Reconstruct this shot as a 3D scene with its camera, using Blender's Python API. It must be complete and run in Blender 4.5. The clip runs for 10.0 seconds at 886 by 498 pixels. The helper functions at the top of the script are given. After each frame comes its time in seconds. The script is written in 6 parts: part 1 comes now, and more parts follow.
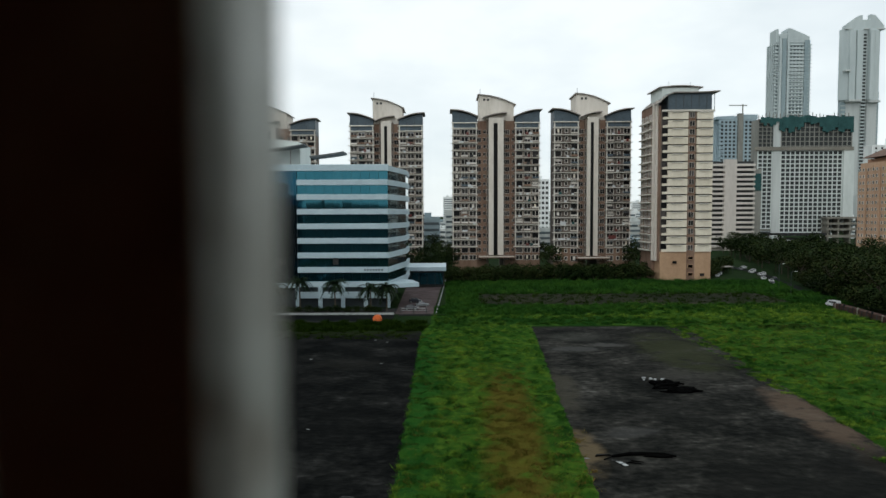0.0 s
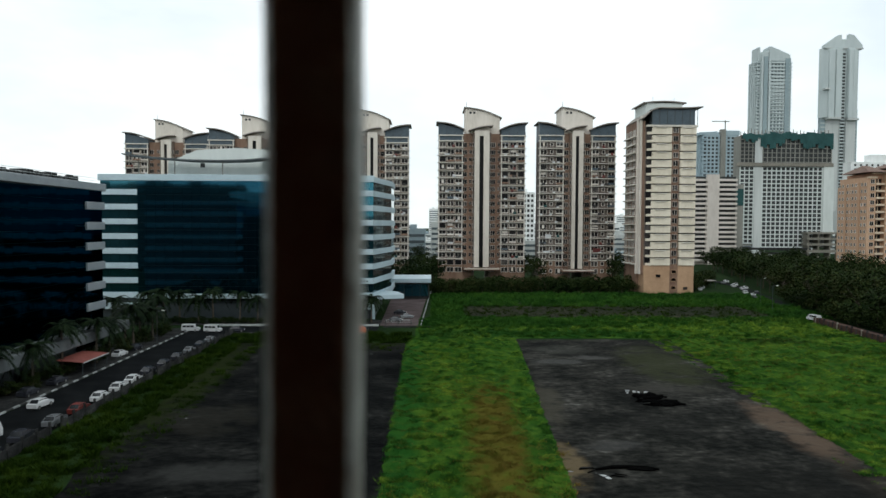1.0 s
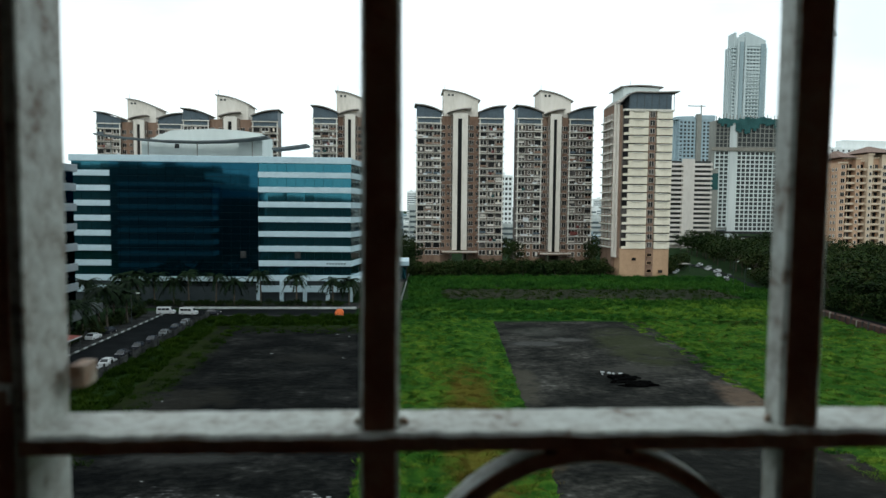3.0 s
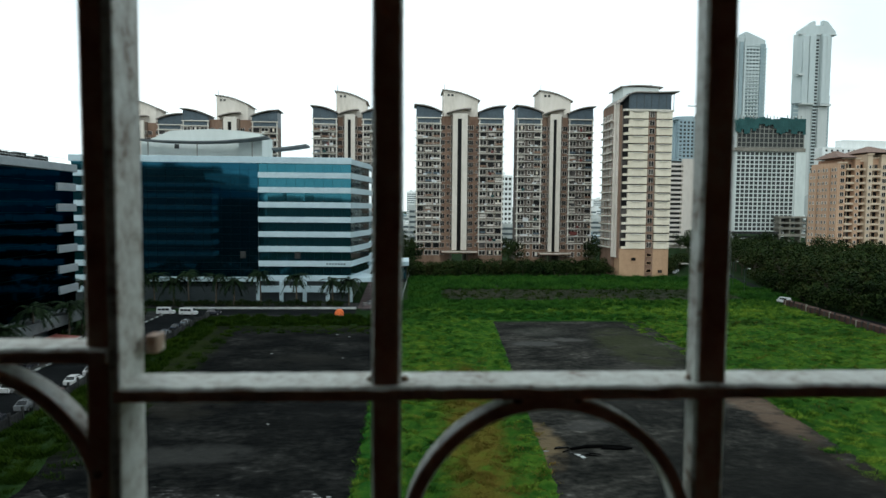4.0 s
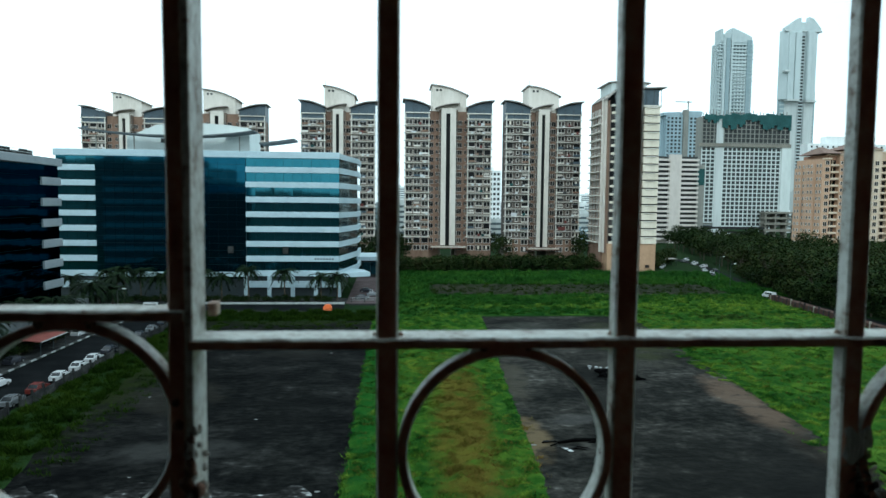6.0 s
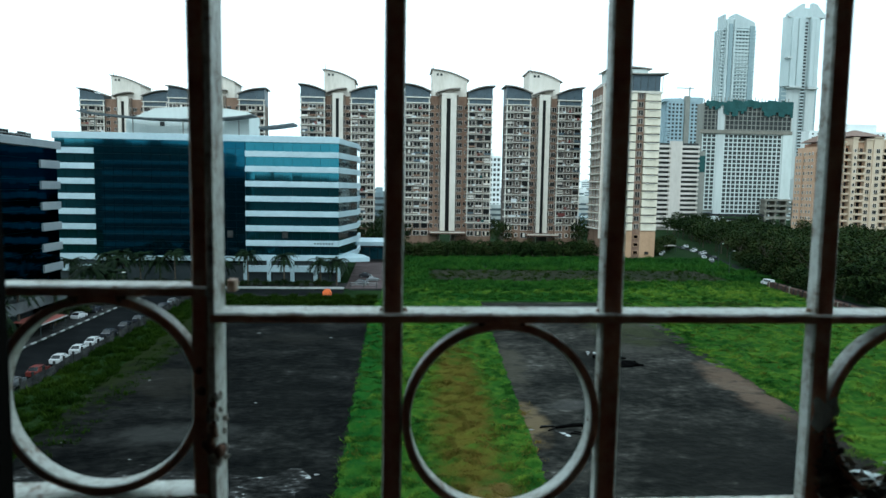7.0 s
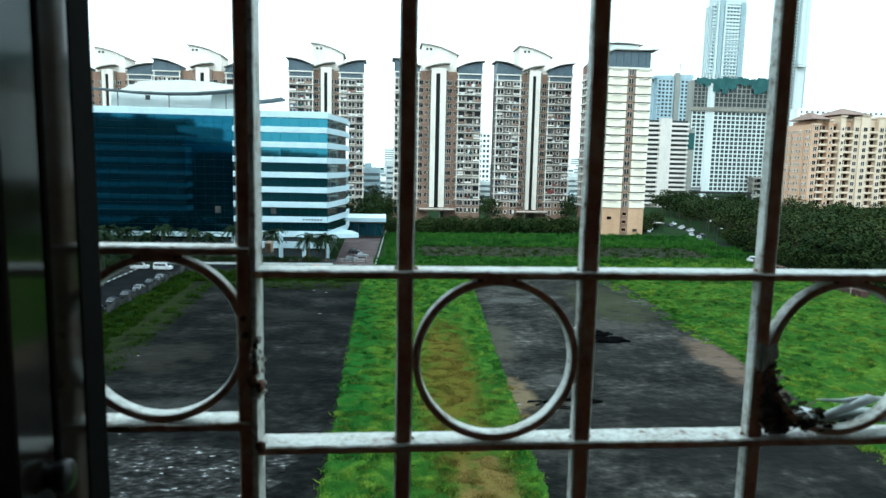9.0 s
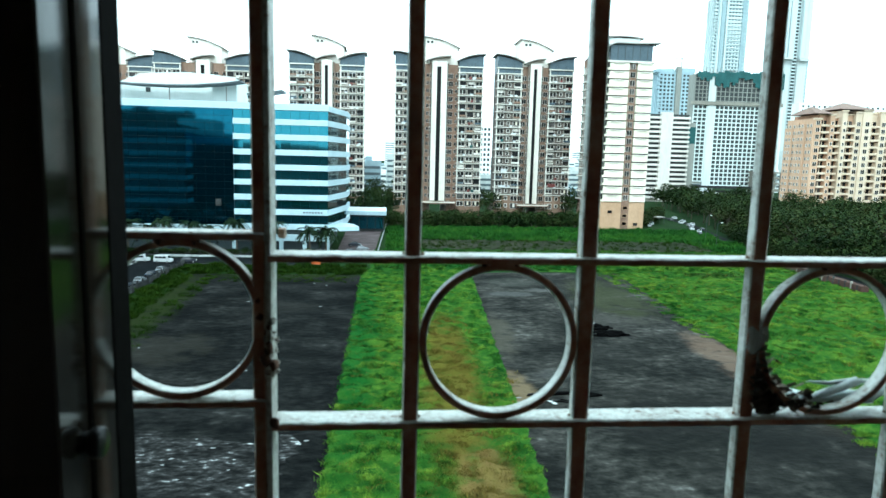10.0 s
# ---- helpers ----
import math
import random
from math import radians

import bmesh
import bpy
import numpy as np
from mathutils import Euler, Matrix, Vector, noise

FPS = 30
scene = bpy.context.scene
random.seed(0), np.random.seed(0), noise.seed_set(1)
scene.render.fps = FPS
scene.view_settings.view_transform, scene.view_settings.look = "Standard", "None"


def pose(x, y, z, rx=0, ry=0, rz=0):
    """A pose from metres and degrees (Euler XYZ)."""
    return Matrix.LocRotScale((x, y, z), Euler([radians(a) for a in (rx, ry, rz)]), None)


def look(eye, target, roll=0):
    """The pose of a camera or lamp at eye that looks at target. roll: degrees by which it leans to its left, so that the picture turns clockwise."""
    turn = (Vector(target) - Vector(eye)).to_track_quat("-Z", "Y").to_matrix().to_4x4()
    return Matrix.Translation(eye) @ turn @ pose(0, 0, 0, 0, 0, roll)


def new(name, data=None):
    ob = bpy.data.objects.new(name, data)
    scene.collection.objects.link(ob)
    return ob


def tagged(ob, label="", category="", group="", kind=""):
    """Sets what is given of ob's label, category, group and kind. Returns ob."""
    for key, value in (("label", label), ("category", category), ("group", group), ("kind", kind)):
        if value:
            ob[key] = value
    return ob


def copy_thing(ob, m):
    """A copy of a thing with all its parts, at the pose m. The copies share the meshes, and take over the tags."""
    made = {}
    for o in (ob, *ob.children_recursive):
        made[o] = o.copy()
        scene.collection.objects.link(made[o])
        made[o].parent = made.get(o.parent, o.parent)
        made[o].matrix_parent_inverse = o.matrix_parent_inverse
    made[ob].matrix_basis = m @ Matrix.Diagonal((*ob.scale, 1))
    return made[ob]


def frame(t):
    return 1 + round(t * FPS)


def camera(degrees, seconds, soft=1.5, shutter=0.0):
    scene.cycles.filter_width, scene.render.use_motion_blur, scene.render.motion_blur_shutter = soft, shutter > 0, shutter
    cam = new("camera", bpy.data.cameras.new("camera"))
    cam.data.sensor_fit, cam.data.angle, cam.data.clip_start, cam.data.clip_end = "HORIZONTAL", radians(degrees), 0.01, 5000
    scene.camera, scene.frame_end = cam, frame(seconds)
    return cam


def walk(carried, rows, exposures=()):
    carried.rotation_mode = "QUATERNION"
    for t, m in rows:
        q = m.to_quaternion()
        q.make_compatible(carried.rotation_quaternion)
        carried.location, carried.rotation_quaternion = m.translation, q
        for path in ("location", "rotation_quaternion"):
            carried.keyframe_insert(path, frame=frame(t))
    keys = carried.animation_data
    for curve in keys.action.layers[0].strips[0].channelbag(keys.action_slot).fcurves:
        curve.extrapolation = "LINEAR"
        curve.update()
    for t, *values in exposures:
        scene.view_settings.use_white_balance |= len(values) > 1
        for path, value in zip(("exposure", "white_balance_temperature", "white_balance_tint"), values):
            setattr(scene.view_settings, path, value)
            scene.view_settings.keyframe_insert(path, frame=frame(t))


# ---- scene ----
cam = camera(67.64, 10.0, soft=1.5)
# a small aperture focused far away leaves the window bars soft
cam.data.dof.use_dof, cam.data.dof.focus_distance, cam.data.dof.aperture_fstop = True, 120.0, 15.0

# seconds, eye x, y, z, then yaw, pitch, roll in degrees
PATH = [
    (0.0, 0.0152, -0.0255, 25.0220, 0.019, -3.106, 0.216),
    (0.5, 0.0133, -0.0518, 25.0220, 0.131, -2.264, -0.322),
    (1.0, 0.0151, -0.0815, 25.0220, -1.229, -2.077, -0.311),
    (1.5, 0.0133, -0.1140, 25.0220, -1.681, -2.415, -0.452),
    (2.0, 0.0103, -0.1530, 25.0280, -1.779, -3.702, -0.160),
    (2.5, 0.0083, -0.1735, 25.0262, -3.106, -3.559, -0.577),
    (4.0, 0.0074, -0.2574, 25.0293, -3.145, -3.537, -0.526),
    (4.5, 0.0072, -0.2879, 25.0296, -3.741, -3.358, -0.750),
    (5.0, 0.0047, -0.3106, 25.0305, -3.869, -3.677, -0.655),
    (5.5, 0.0043, -0.3345, 25.0316, -4.076, -3.708, -0.490),
    (7.0, 0.0002, -0.3834, 25.0323, -4.151, -5.210, -0.940),
    (7.5, -0.0021, -0.4025, 25.0321, -4.087, -6.073, -1.026),
    (8.0, -0.0048, -0.4204, 25.0322, -4.363, -6.752, -1.055),
    (8.5, -0.0092, -0.4368, 25.0330, -4.749, -6.466, -1.296),
    (9.0, -0.0162, -0.4550, 25.0326, -5.070, -7.232, -1.235),
    (9.5, -0.0188, -0.4701, 25.0312, -5.441, -7.899, -1.309),
    (10.0, -0.0221, -0.4773, 25.0301, -5.014, -7.799, -1.430)]
EXPOSURES = [(0.0, -0.66, 6380, 5), (0.5, -0.52, 6380, 5), (1.5, -0.45, 6280, 3), (2.5, -0.31, 6130, -1), (4.5, -0.27, 6130, -1), (5.5, -0.08, 5700, -6), (7.0, 0.1, 5480, -9), (7.5, 0.22, 5500, -9), (8.0, 0.48, 5500, -9), (8.5, 0.62, 5500, -9), (9.0, 0.84, 5480, -9), (10.0, 1.1, 5400, -13)]
walk(cam, [(t, pose(x, y, z, 90 + p, r, w)) for t, x, y, z, w, p, r in PATH], EXPOSURES)

# ---- light: an overcast sky with a weak, wide sun ----
world = bpy.data.worlds.new("overcast_sky")
scene.world = world
world.use_nodes = True
wn, wl = world.node_tree.nodes, world.node_tree.links
background = wn["Background"]
sky = wn.new("ShaderNodeTexSky")
sky.sky_type, sky.sun_disc = "NISHITA", False
sky.sun_elevation, sky.sun_rotation = radians(48), radians(200)
sky_gain = wn.new("ShaderNodeMix")
sky_gain.data_type, sky_gain.blend_type = "RGBA", "MULTIPLY"
sky_gain.inputs[0].default_value = 1.0
sky_gain.inputs[7].default_value = (0.1, 0.1, 0.1, 1)
wl.new(sky.outputs[0], sky_gain.inputs[6])
sky_coord = wn.new("ShaderNodeTexCoord")
sky_map = wn.new("ShaderNodeMapping")
sky_map.inputs["Scale"].default_value = (1, 1, 2.6)
wl.new(sky_coord.outputs["Generated"], sky_map.inputs["Vector"])
clouds = wn.new("ShaderNodeTexNoise")
clouds.inputs["Scale"].default_value, clouds.inputs["Detail"].default_value, clouds.inputs["Roughness"].default_value = 2.3, 6, 0.55
wl.new(sky_map.outputs[0], clouds.inputs["Vector"])
cloud_ramp = wn.new("ShaderNodeValToRGB")
cloud_ramp.color_ramp.elements[0].position, cloud_ramp.color_ramp.elements[0].color = 0.34, (0.93, 0.985, 1.03, 1)
cloud_ramp.color_ramp.elements[1].position, cloud_ramp.color_ramp.elements[1].color = 0.62, (1.22, 1.24, 1.25, 1)
wl.new(clouds.outputs[0], cloud_ramp.inputs[0])
sky_mix = wn.new("ShaderNodeMix")
sky_mix.data_type = "RGBA"
sky_mix.inputs[0].default_value = 0.86
wl.new(sky_gain.outputs[2], sky_mix.inputs[6])
wl.new(cloud_ramp.outputs[0], sky_mix.inputs[7])
wl.new(sky_mix.outputs[2], background.inputs[0])
background.inputs[1].default_value = 1.45

sun = new("sun", bpy.data.lights.new("sun", "SUN"))
sun.data.energy, sun.data.angle, sun.data.color = 0.7, radians(25), (1.0, 0.96, 0.9)
sun.matrix_world = look((-60, -160, 200), (0, 60, 0))


# ---- materials ----
def material(name, colours, scale=1.0, rough=0.8, metal=0.0, bump=0.15, fine=8.0, fine_amount=0.3, stops=(0.35, 0.65), vary=0.0, stretch=(1, 1, 1), spec=0.5, island=False):
    """A surface of two or more colours mixed by broad and fine noise in metres, with fine relief; vary: change from piece to piece."""
    m = bpy.data.materials.new(name)
    m.use_nodes = True
    n, l = m.node_tree.nodes, m.node_tree.links
    bsdf = n["Principled BSDF"]
    geo, mapping = n.new("ShaderNodeNewGeometry"), n.new("ShaderNodeMapping")
    mapping.inputs["Scale"].default_value = stretch
    l.new(geo.outputs["Position"], mapping.inputs["Vector"])
    broad, grain = n.new("ShaderNodeTexNoise"), n.new("ShaderNodeTexNoise")
    for node, s in ((broad, scale), (grain, scale * fine)):
        node.inputs["Scale"].default_value, node.inputs["Detail"].default_value, node.inputs["Roughness"].default_value = s, 5, 0.6
        l.new(mapping.outputs[0], node.inputs["Vector"])
    value = n.new("ShaderNodeMix")
    value.inputs[0].default_value = fine_amount
    l.new(broad.outputs[0], value.inputs[2])
    l.new(grain.outputs[0], value.inputs[3])
    out = value.outputs[0]
    if vary:
        rnd = n.new("ShaderNodeNewGeometry") if island else n.new("ShaderNodeObjectInfo")
        sub, mul, add = n.new("ShaderNodeMath"), n.new("ShaderNodeMath"), n.new("ShaderNodeMath")
        sub.operation, mul.operation, add.operation = "SUBTRACT", "MULTIPLY", "ADD"
        sub.inputs[1].default_value, mul.inputs[1].default_value = 0.5, vary
        l.new(rnd.outputs["Random Per Island" if island else "Random"], sub.inputs[0])
        l.new(sub.outputs[0], mul.inputs[0])
        l.new(mul.outputs[0], add.inputs[0])
        l.new(out, add.inputs[1])
        out = add.outputs[0]
    ramp = n.new("ShaderNodeValToRGB")
    el = ramp.color_ramp.elements
    while len(el) < len(colours):
        el.new(0.5)
    for i, c in enumerate(colours):
        el[i].position = stops[0] + (stops[1] - stops[0]) * i / max(1, len(colours) - 1)
        el[i].color = (*c, 1)
    l.new(out, ramp.inputs[0])
    l.new(ramp.outputs[0], bsdf.inputs["Base Color"])
    bsdf.inputs["Roughness"].default_value, bsdf.inputs["Metallic"].default_value, bsdf.inputs["Specular IOR Level"].default_value = rough, metal, spec
    if bump:
        b = n.new("ShaderNodeBump")
        b.inputs["Strength"].default_value, b.inputs["Distance"].default_value = bump, 0.3 / (scale * fine)
        l.new(grain.outputs[0], b.inputs["Height"])
        l.new(b.outputs[0], bsdf.inputs["Normal"])
    return m


def stain(m, x, y, rx, ry, turn, colour, amount=1.0, scale=0.3):
    """An uneven patch of another colour with a soft outline, round x, y on the ground."""
    n, l = m.node_tree.nodes, m.node_tree.links
    slot = n["Principled BSDF"].inputs["Base Color"]
    under = slot.links[0].from_socket
    geo, mapping = n.new("ShaderNodeNewGeometry"), n.new("ShaderNodeMapping")
    mapping.vector_type = "TEXTURE"
    mapping.inputs["Location"].default_value, mapping.inputs["Rotation"].default_value, mapping.inputs["Scale"].default_value = (x, y, 0), (0, 0, radians(turn)), (rx, ry, 1000)
    l.new(geo.outputs["Position"], mapping.inputs["Vector"])
    spot, blotch = n.new("ShaderNodeTexGradient"), n.new("ShaderNodeTexNoise")
    spot.gradient_type = "SPHERICAL"
    l.new(mapping.outputs[0], spot.inputs[0])
    blotch.inputs["Scale"].default_value, blotch.inputs["Detail"].default_value, blotch.inputs["Roughness"].default_value = scale, 6, 0.62
    l.new(geo.outputs["Position"], blotch.inputs["Vector"])
    spread, mask = n.new("ShaderNodeMapRange"), n.new("ShaderNodeMath")
    for name, value in (("From Min", 0.3), ("From Max", 0.7), ("To Min", 0.1), ("To Max", 1.6)):
        spread.inputs[name].default_value = value
    l.new(blotch.outputs[0], spread.inputs[0])
    mask.operation = "MULTIPLY"
    l.new(spot.outputs["Fac"], mask.inputs[0])
    l.new(spread.outputs[0], mask.inputs[1])
    soft = n.new("ShaderNodeMapRange")
    soft.interpolation_type = "SMOOTHSTEP"
    for name, value in (("From Min", 0.05), ("From Max", 0.55), ("To Min", 0.0), ("To Max", amount)):
        soft.inputs[name].default_value = value
    l.new(mask.outputs[0], soft.inputs[0])
    mix = n.new("ShaderNodeMix")
    mix.data_type = "RGBA"
    l.new(soft.outputs[0], mix.inputs[0])
    l.new(under, mix.inputs[6])
    mix.inputs[7].default_value = (*colour, 1)
    l.new(mix.outputs[2], slot)


GRILLE_PAINT = material("chipped_grille_paint", [(0.08, 0.05, 0.035), (0.2, 0.15, 0.11), (0.4, 0.39, 0.35), (0.52, 0.53, 0.49), (0.6, 0.62, 0.58)], 55, 0.55, bump=0.5, fine=4, fine_amount=0.4, stops=(0.27, 0.6))
RUSTY_PAINT = material("rusty_grille_paint", [(0.12, 0.05, 0.03), (0.27, 0.15, 0.09), (0.42, 0.36, 0.29), (0.52, 0.5, 0.44)], 30, 0.65, bump=0.5, fine=5, fine_amount=0.45, stops=(0.3, 0.68))
# room-side faces: rusty brown, with the room's shade put into the colour
SHADED_FRONT = material("brown_worn_face", [(0.25, 0.072, 0.042), (0.36, 0.155, 0.098), (0.43, 0.26, 0.18), (0.49, 0.38, 0.3)], 26, 0.7, bump=0.5, fine=5, fine_amount=0.45, stops=(0.3, 0.72))
RUST = material("rust", [(0.03, 0.02, 0.015), (0.11, 0.05, 0.03), (0.2, 0.13, 0.09)], 90, 0.95, bump=0.9)
FLAKE = material("paint_flake", [(0.12, 0.09, 0.07), (0.45, 0.44, 0.4)], 90, 0.8, bump=0.4)
DEAD_LEAF = material("dead_leaf", [(0.03, 0.025, 0.02), (0.10, 0.08, 0.06), (0.2, 0.17, 0.13)], 60, 0.95, bump=0.5, vary=0.3, island=True)
CLOTH = material("dirty_white_cloth", [(0.4, 0.45, 0.44), (0.62, 0.68, 0.68)], 40, 0.9, bump=0.3)
ALUMINIUM = material("brown_anodised_aluminium", [(0.006, 0.005, 0.004), (0.012, 0.0105, 0.008)], 14, 0.09, metal=0.0, bump=0.0, stretch=(6, 6, 0.5), spec=0.45)
BLACK_PLASTIC = material("black_plastic", [(0.004, 0.004, 0.004), (0.008, 0.008, 0.008)], 30, 0.35, bump=0.05, spec=0.3)
ROOM_WALL = material("dim_room_plaster", [(0.66, 0.57, 0.47), (0.74, 0.65, 0.55)], 1.5, 0.9)
# near-black: the pier's room shade put into colour; also the black strip
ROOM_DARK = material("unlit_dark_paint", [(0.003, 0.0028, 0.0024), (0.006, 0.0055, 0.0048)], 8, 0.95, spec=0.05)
FACADE = material("weathered_plaster", [(0.10, 0.09, 0.08), (0.15, 0.14, 0.12)], 0.3, 0.9)

SOIL = material("damp_grey_brown_soil", [(0.004, 0.0045, 0.0042), (0.0085, 0.009, 0.0082), (0.017, 0.0172, 0.0152), (0.030, 0.0295, 0.026), (0.055, 0.054, 0.048), (0.13, 0.128, 0.12)], 0.13, 0.9, bump=1.0, fine=7, fine_amount=0.44, stops=(0.39, 0.68), stretch=(0.9, 1.2, 1), spec=0.03)
WET_SOIL = material("wet_black_soil", [(0.0018, 0.0022, 0.0024), (0.0034, 0.0039, 0.0040), (0.0066, 0.0071, 0.0069), (0.0125, 0.013, 0.0122), (0.024, 0.0242, 0.023), (0.06, 0.06, 0.058)], 0.13, 0.9, bump=1.0, fine=7, fine_amount=0.44, stops=(0.38, 0.70), stretch=(0.9, 1.2, 1), spec=0.02)
TURF = material("green_turf", [(0.007, 0.027, 0.004), (0.022, 0.064, 0.008), (0.062, 0.115, 0.013)], 0.09, 0.95, bump=0.6, fine=6, fine_amount=0.5, stops=(0.38, 0.62), spec=0.02)
OLIVE_EARTH = material("olive_earth", [(0.010, 0.015, 0.008), (0.022, 0.024, 0.016), (0.042, 0.038, 0.028)], 0.06, 0.95, bump=0.6, fine=9, fine_amount=0.45, spec=0.03)
SCRUB = material("scrub_ground", [(0.006, 0.014, 0.005), (0.011, 0.026, 0.007), (0.02, 0.035, 0.011)], 0.05, 0.95, bump=0.5, fine=18, fine_amount=0.45, spec=0.03)
for x, y, rx, ry, turn, colour, amount in (
        (45.2, 80, 4.6, 17, -4, (0.1, 0.072, 0.052), 0.75), (43.5, 62, 3.4, 10, -4, (0.05, 0.04, 0.03), 0.55), (14.6, 68, 3.0, 9, -4, (0.11, 0.085, 0.05), 0.85),
        (42, 118, 9, 24, -3, (0.028, 0.032, 0.016), 0.8), (27, 132, 8, 7, 0, (0.035, 0.037, 0.032), 0.6), (24, 120, 7, 3, 4, (0.08, 0.082, 0.078), 0.5),
        (31, 124, 6, 2.5, 0, (0.09, 0.09, 0.086), 0.45), (17, 92, 3, 16, -4, (0.05, 0.047, 0.036), 0.7), (36, 56, 22, 20, 0, (0.0055, 0.006, 0.0055), 0.75),
        (28, 82, 12, 7, 0, (0.007, 0.0075, 0.007), 0.7), (21, 74, 5, 2.4, 8, (0.06, 0.06, 0.058), 0.45), (36, 100, 10, 5, 0, (0.04, 0.039, 0.034), 0.6)):
    stain(SOIL, x, y, rx, ry, turn, colour, amount)
for x, y, rx, ry, turn, colour, amount in (
        (-38.5, 105, 8, 50, 2, (0.013, 0.019, 0.005), 0.9), (-20, 139, 24, 7, 0, (0.012, 0.018, 0.006), 0.9), (-28, 84, 9, 10, 0, (0.018, 0.0175, 0.014), 0.55),
        (-16, 108, 8, 6, 0, (0.016, 0.016, 0.014), 0.5), (-22, 66, 10, 4, 6, (0.035, 0.036, 0.034), 0.6), (-12, 80, 6, 14, 0, (0.0035, 0.004, 0.004), 0.7)):
    stain(WET_SOIL, x, y, rx, ry, turn, colour, amount)
CON_WHITE = material("grey_white_render", [(0.5, 0.54, 0.52), (0.64, 0.68, 0.66)], 0.05, 0.9, stretch=(1, 1, 0.3))
LIME_GROUND = material("limed_wet_ground", [(0.0025, 0.0028, 0.003), (0.005, 0.0052, 0.0052), (0.010, 0.0102, 0.010), (0.02, 0.02, 0.0195), (0.05, 0.05, 0.05), (0.33, 0.34, 0.34)], 0.55, 0.9, bump=0.6, fine=4, fine_amount=0.42, stops=(0.34, 0.665), stretch=(0.6, 1, 1), spec=0.03)
LIME = material("lime_patch", [(0.1, 0.1, 0.1), (0.3, 0.31, 0.31)], 1.0, 0.9, bump=0.3, spec=0.12)
GRASS = material("tall_grass", [(0.009, 0.040, 0.006), (0.026, 0.080, 0.009), (0.082, 0.15, 0.016), (0.158, 0.23, 0.028)], 0.08, 0.85, bump=0, fine=8, fine_amount=0.58, stops=(0.39, 0.62), vary=0.06, island=True, spec=0.04)
MID_GRASS = material("blue_green_grass", [(0.010, 0.038, 0.007), (0.023, 0.072, 0.010), (0.048, 0.11, 0.013)], 0.05, 0.85, bump=0, fine=8, fine_amount=0.45, stops=(0.36, 0.64), vary=0.08, island=True, spec=0.04)
DRY_GRASS = material("dry_grass", [(0.05, 0.06, 0.008), (0.11, 0.082, 0.016), (0.175, 0.105, 0.034)], 0.2, 0.85, bump=0, fine=6, stops=(0.28, 0.72), vary=0.2, island=True, spec=0.04)
DARK_GRASS = material("dark_verge_grass", [(0.005, 0.012, 0.0015), (0.012, 0.027, 0.002), (0.027, 0.046, 0.004)], 0.1, 0.8, bump=0, fine=6, stops=(0.28, 0.72), vary=0.15, island=True, spec=0.03)
for m in (GRASS, TURF):
    for x, y, rx, ry, turn, colour, amount in (
            (7.6, 74, 4.6, 36, -3, (0.085, 0.066, 0.012), 0.8), (8.4, 47, 3.4, 9, 0, (0.13, 0.08, 0.03), 0.75), (-3.2, 96, 3.4, 60, 0, (0.012, 0.062, 0.010), 0.75),
            (75, 141, 11, 5, 4, (0.010, 0.026, 0.004), 0.9), (60, 118, 9, 3.4, 8, (0.016, 0.045, 0.005), 0.75), (88, 128, 12, 4, -6, (0.016, 0.045, 0.005), 0.75),
            (66, 92, 10, 3, 10, (0.02, 0.055, 0.005), 0.7), (30, 151, 34, 9, 0, (0.010, 0.044, 0.006), 0.85), (2, 150, 9, 16, 0, (0.010, 0.04, 0.006), 0.7)):
        stain(m, x, y, rx, ry, turn, colour, amount, 0.35)
ASPHALT = material("wet_asphalt", [(0.003, 0.0038, 0.0045), (0.0062, 0.0073, 0.0082), (0.0125, 0.0138, 0.015)], 0.25, 0.8, bump=0.2, fine=20, spec=0.03)
CONCRETE = material("stained_concrete", [(0.014, 0.0145, 0.0145), (0.03, 0.031, 0.031), (0.065, 0.066, 0.064)], 0.4, 0.9, bump=0.3, spec=0.04)
BRICK_PAVING = material("red_paving", [(0.045, 0.034, 0.035), (0.075, 0.058, 0.058), (0.11, 0.09, 0.092)], 0.2, 0.85, bump=0.2, fine=12, spec=0.05)
KERB_WHITE = material("white_kerb_paint", [(0.2, 0.21, 0.21), (0.45, 0.47, 0.47)], 1.5, 0.8)
KERB_BLACK = material("black_kerb_paint", [(0.02, 0.02, 0.02), (0.04, 0.04, 0.04)], 1.5, 0.7)
LEAF = material("tree_leaves", [(0.004, 0.010, 0.003), (0.010, 0.021, 0.005), (0.024, 0.037, 0.009), (0.044, 0.041, 0.014)], 0.055, 0.8, bump=0, fine=8, stops=(0.3, 0.72), vary=0.22, island=True, spec=0.06)
PALM_LEAF = material("palm_leaves", [(0.0025, 0.0065, 0.003), (0.006, 0.0135, 0.005), (0.014, 0.026, 0.009)], 0.3, 0.7, bump=0, vary=0.3, island=True, spec=0.06)
BARK = material("bark", [(0.05, 0.04, 0.03), (0.12, 0.1, 0.08)], 2, 0.95, bump=0.6, spec=0.12)

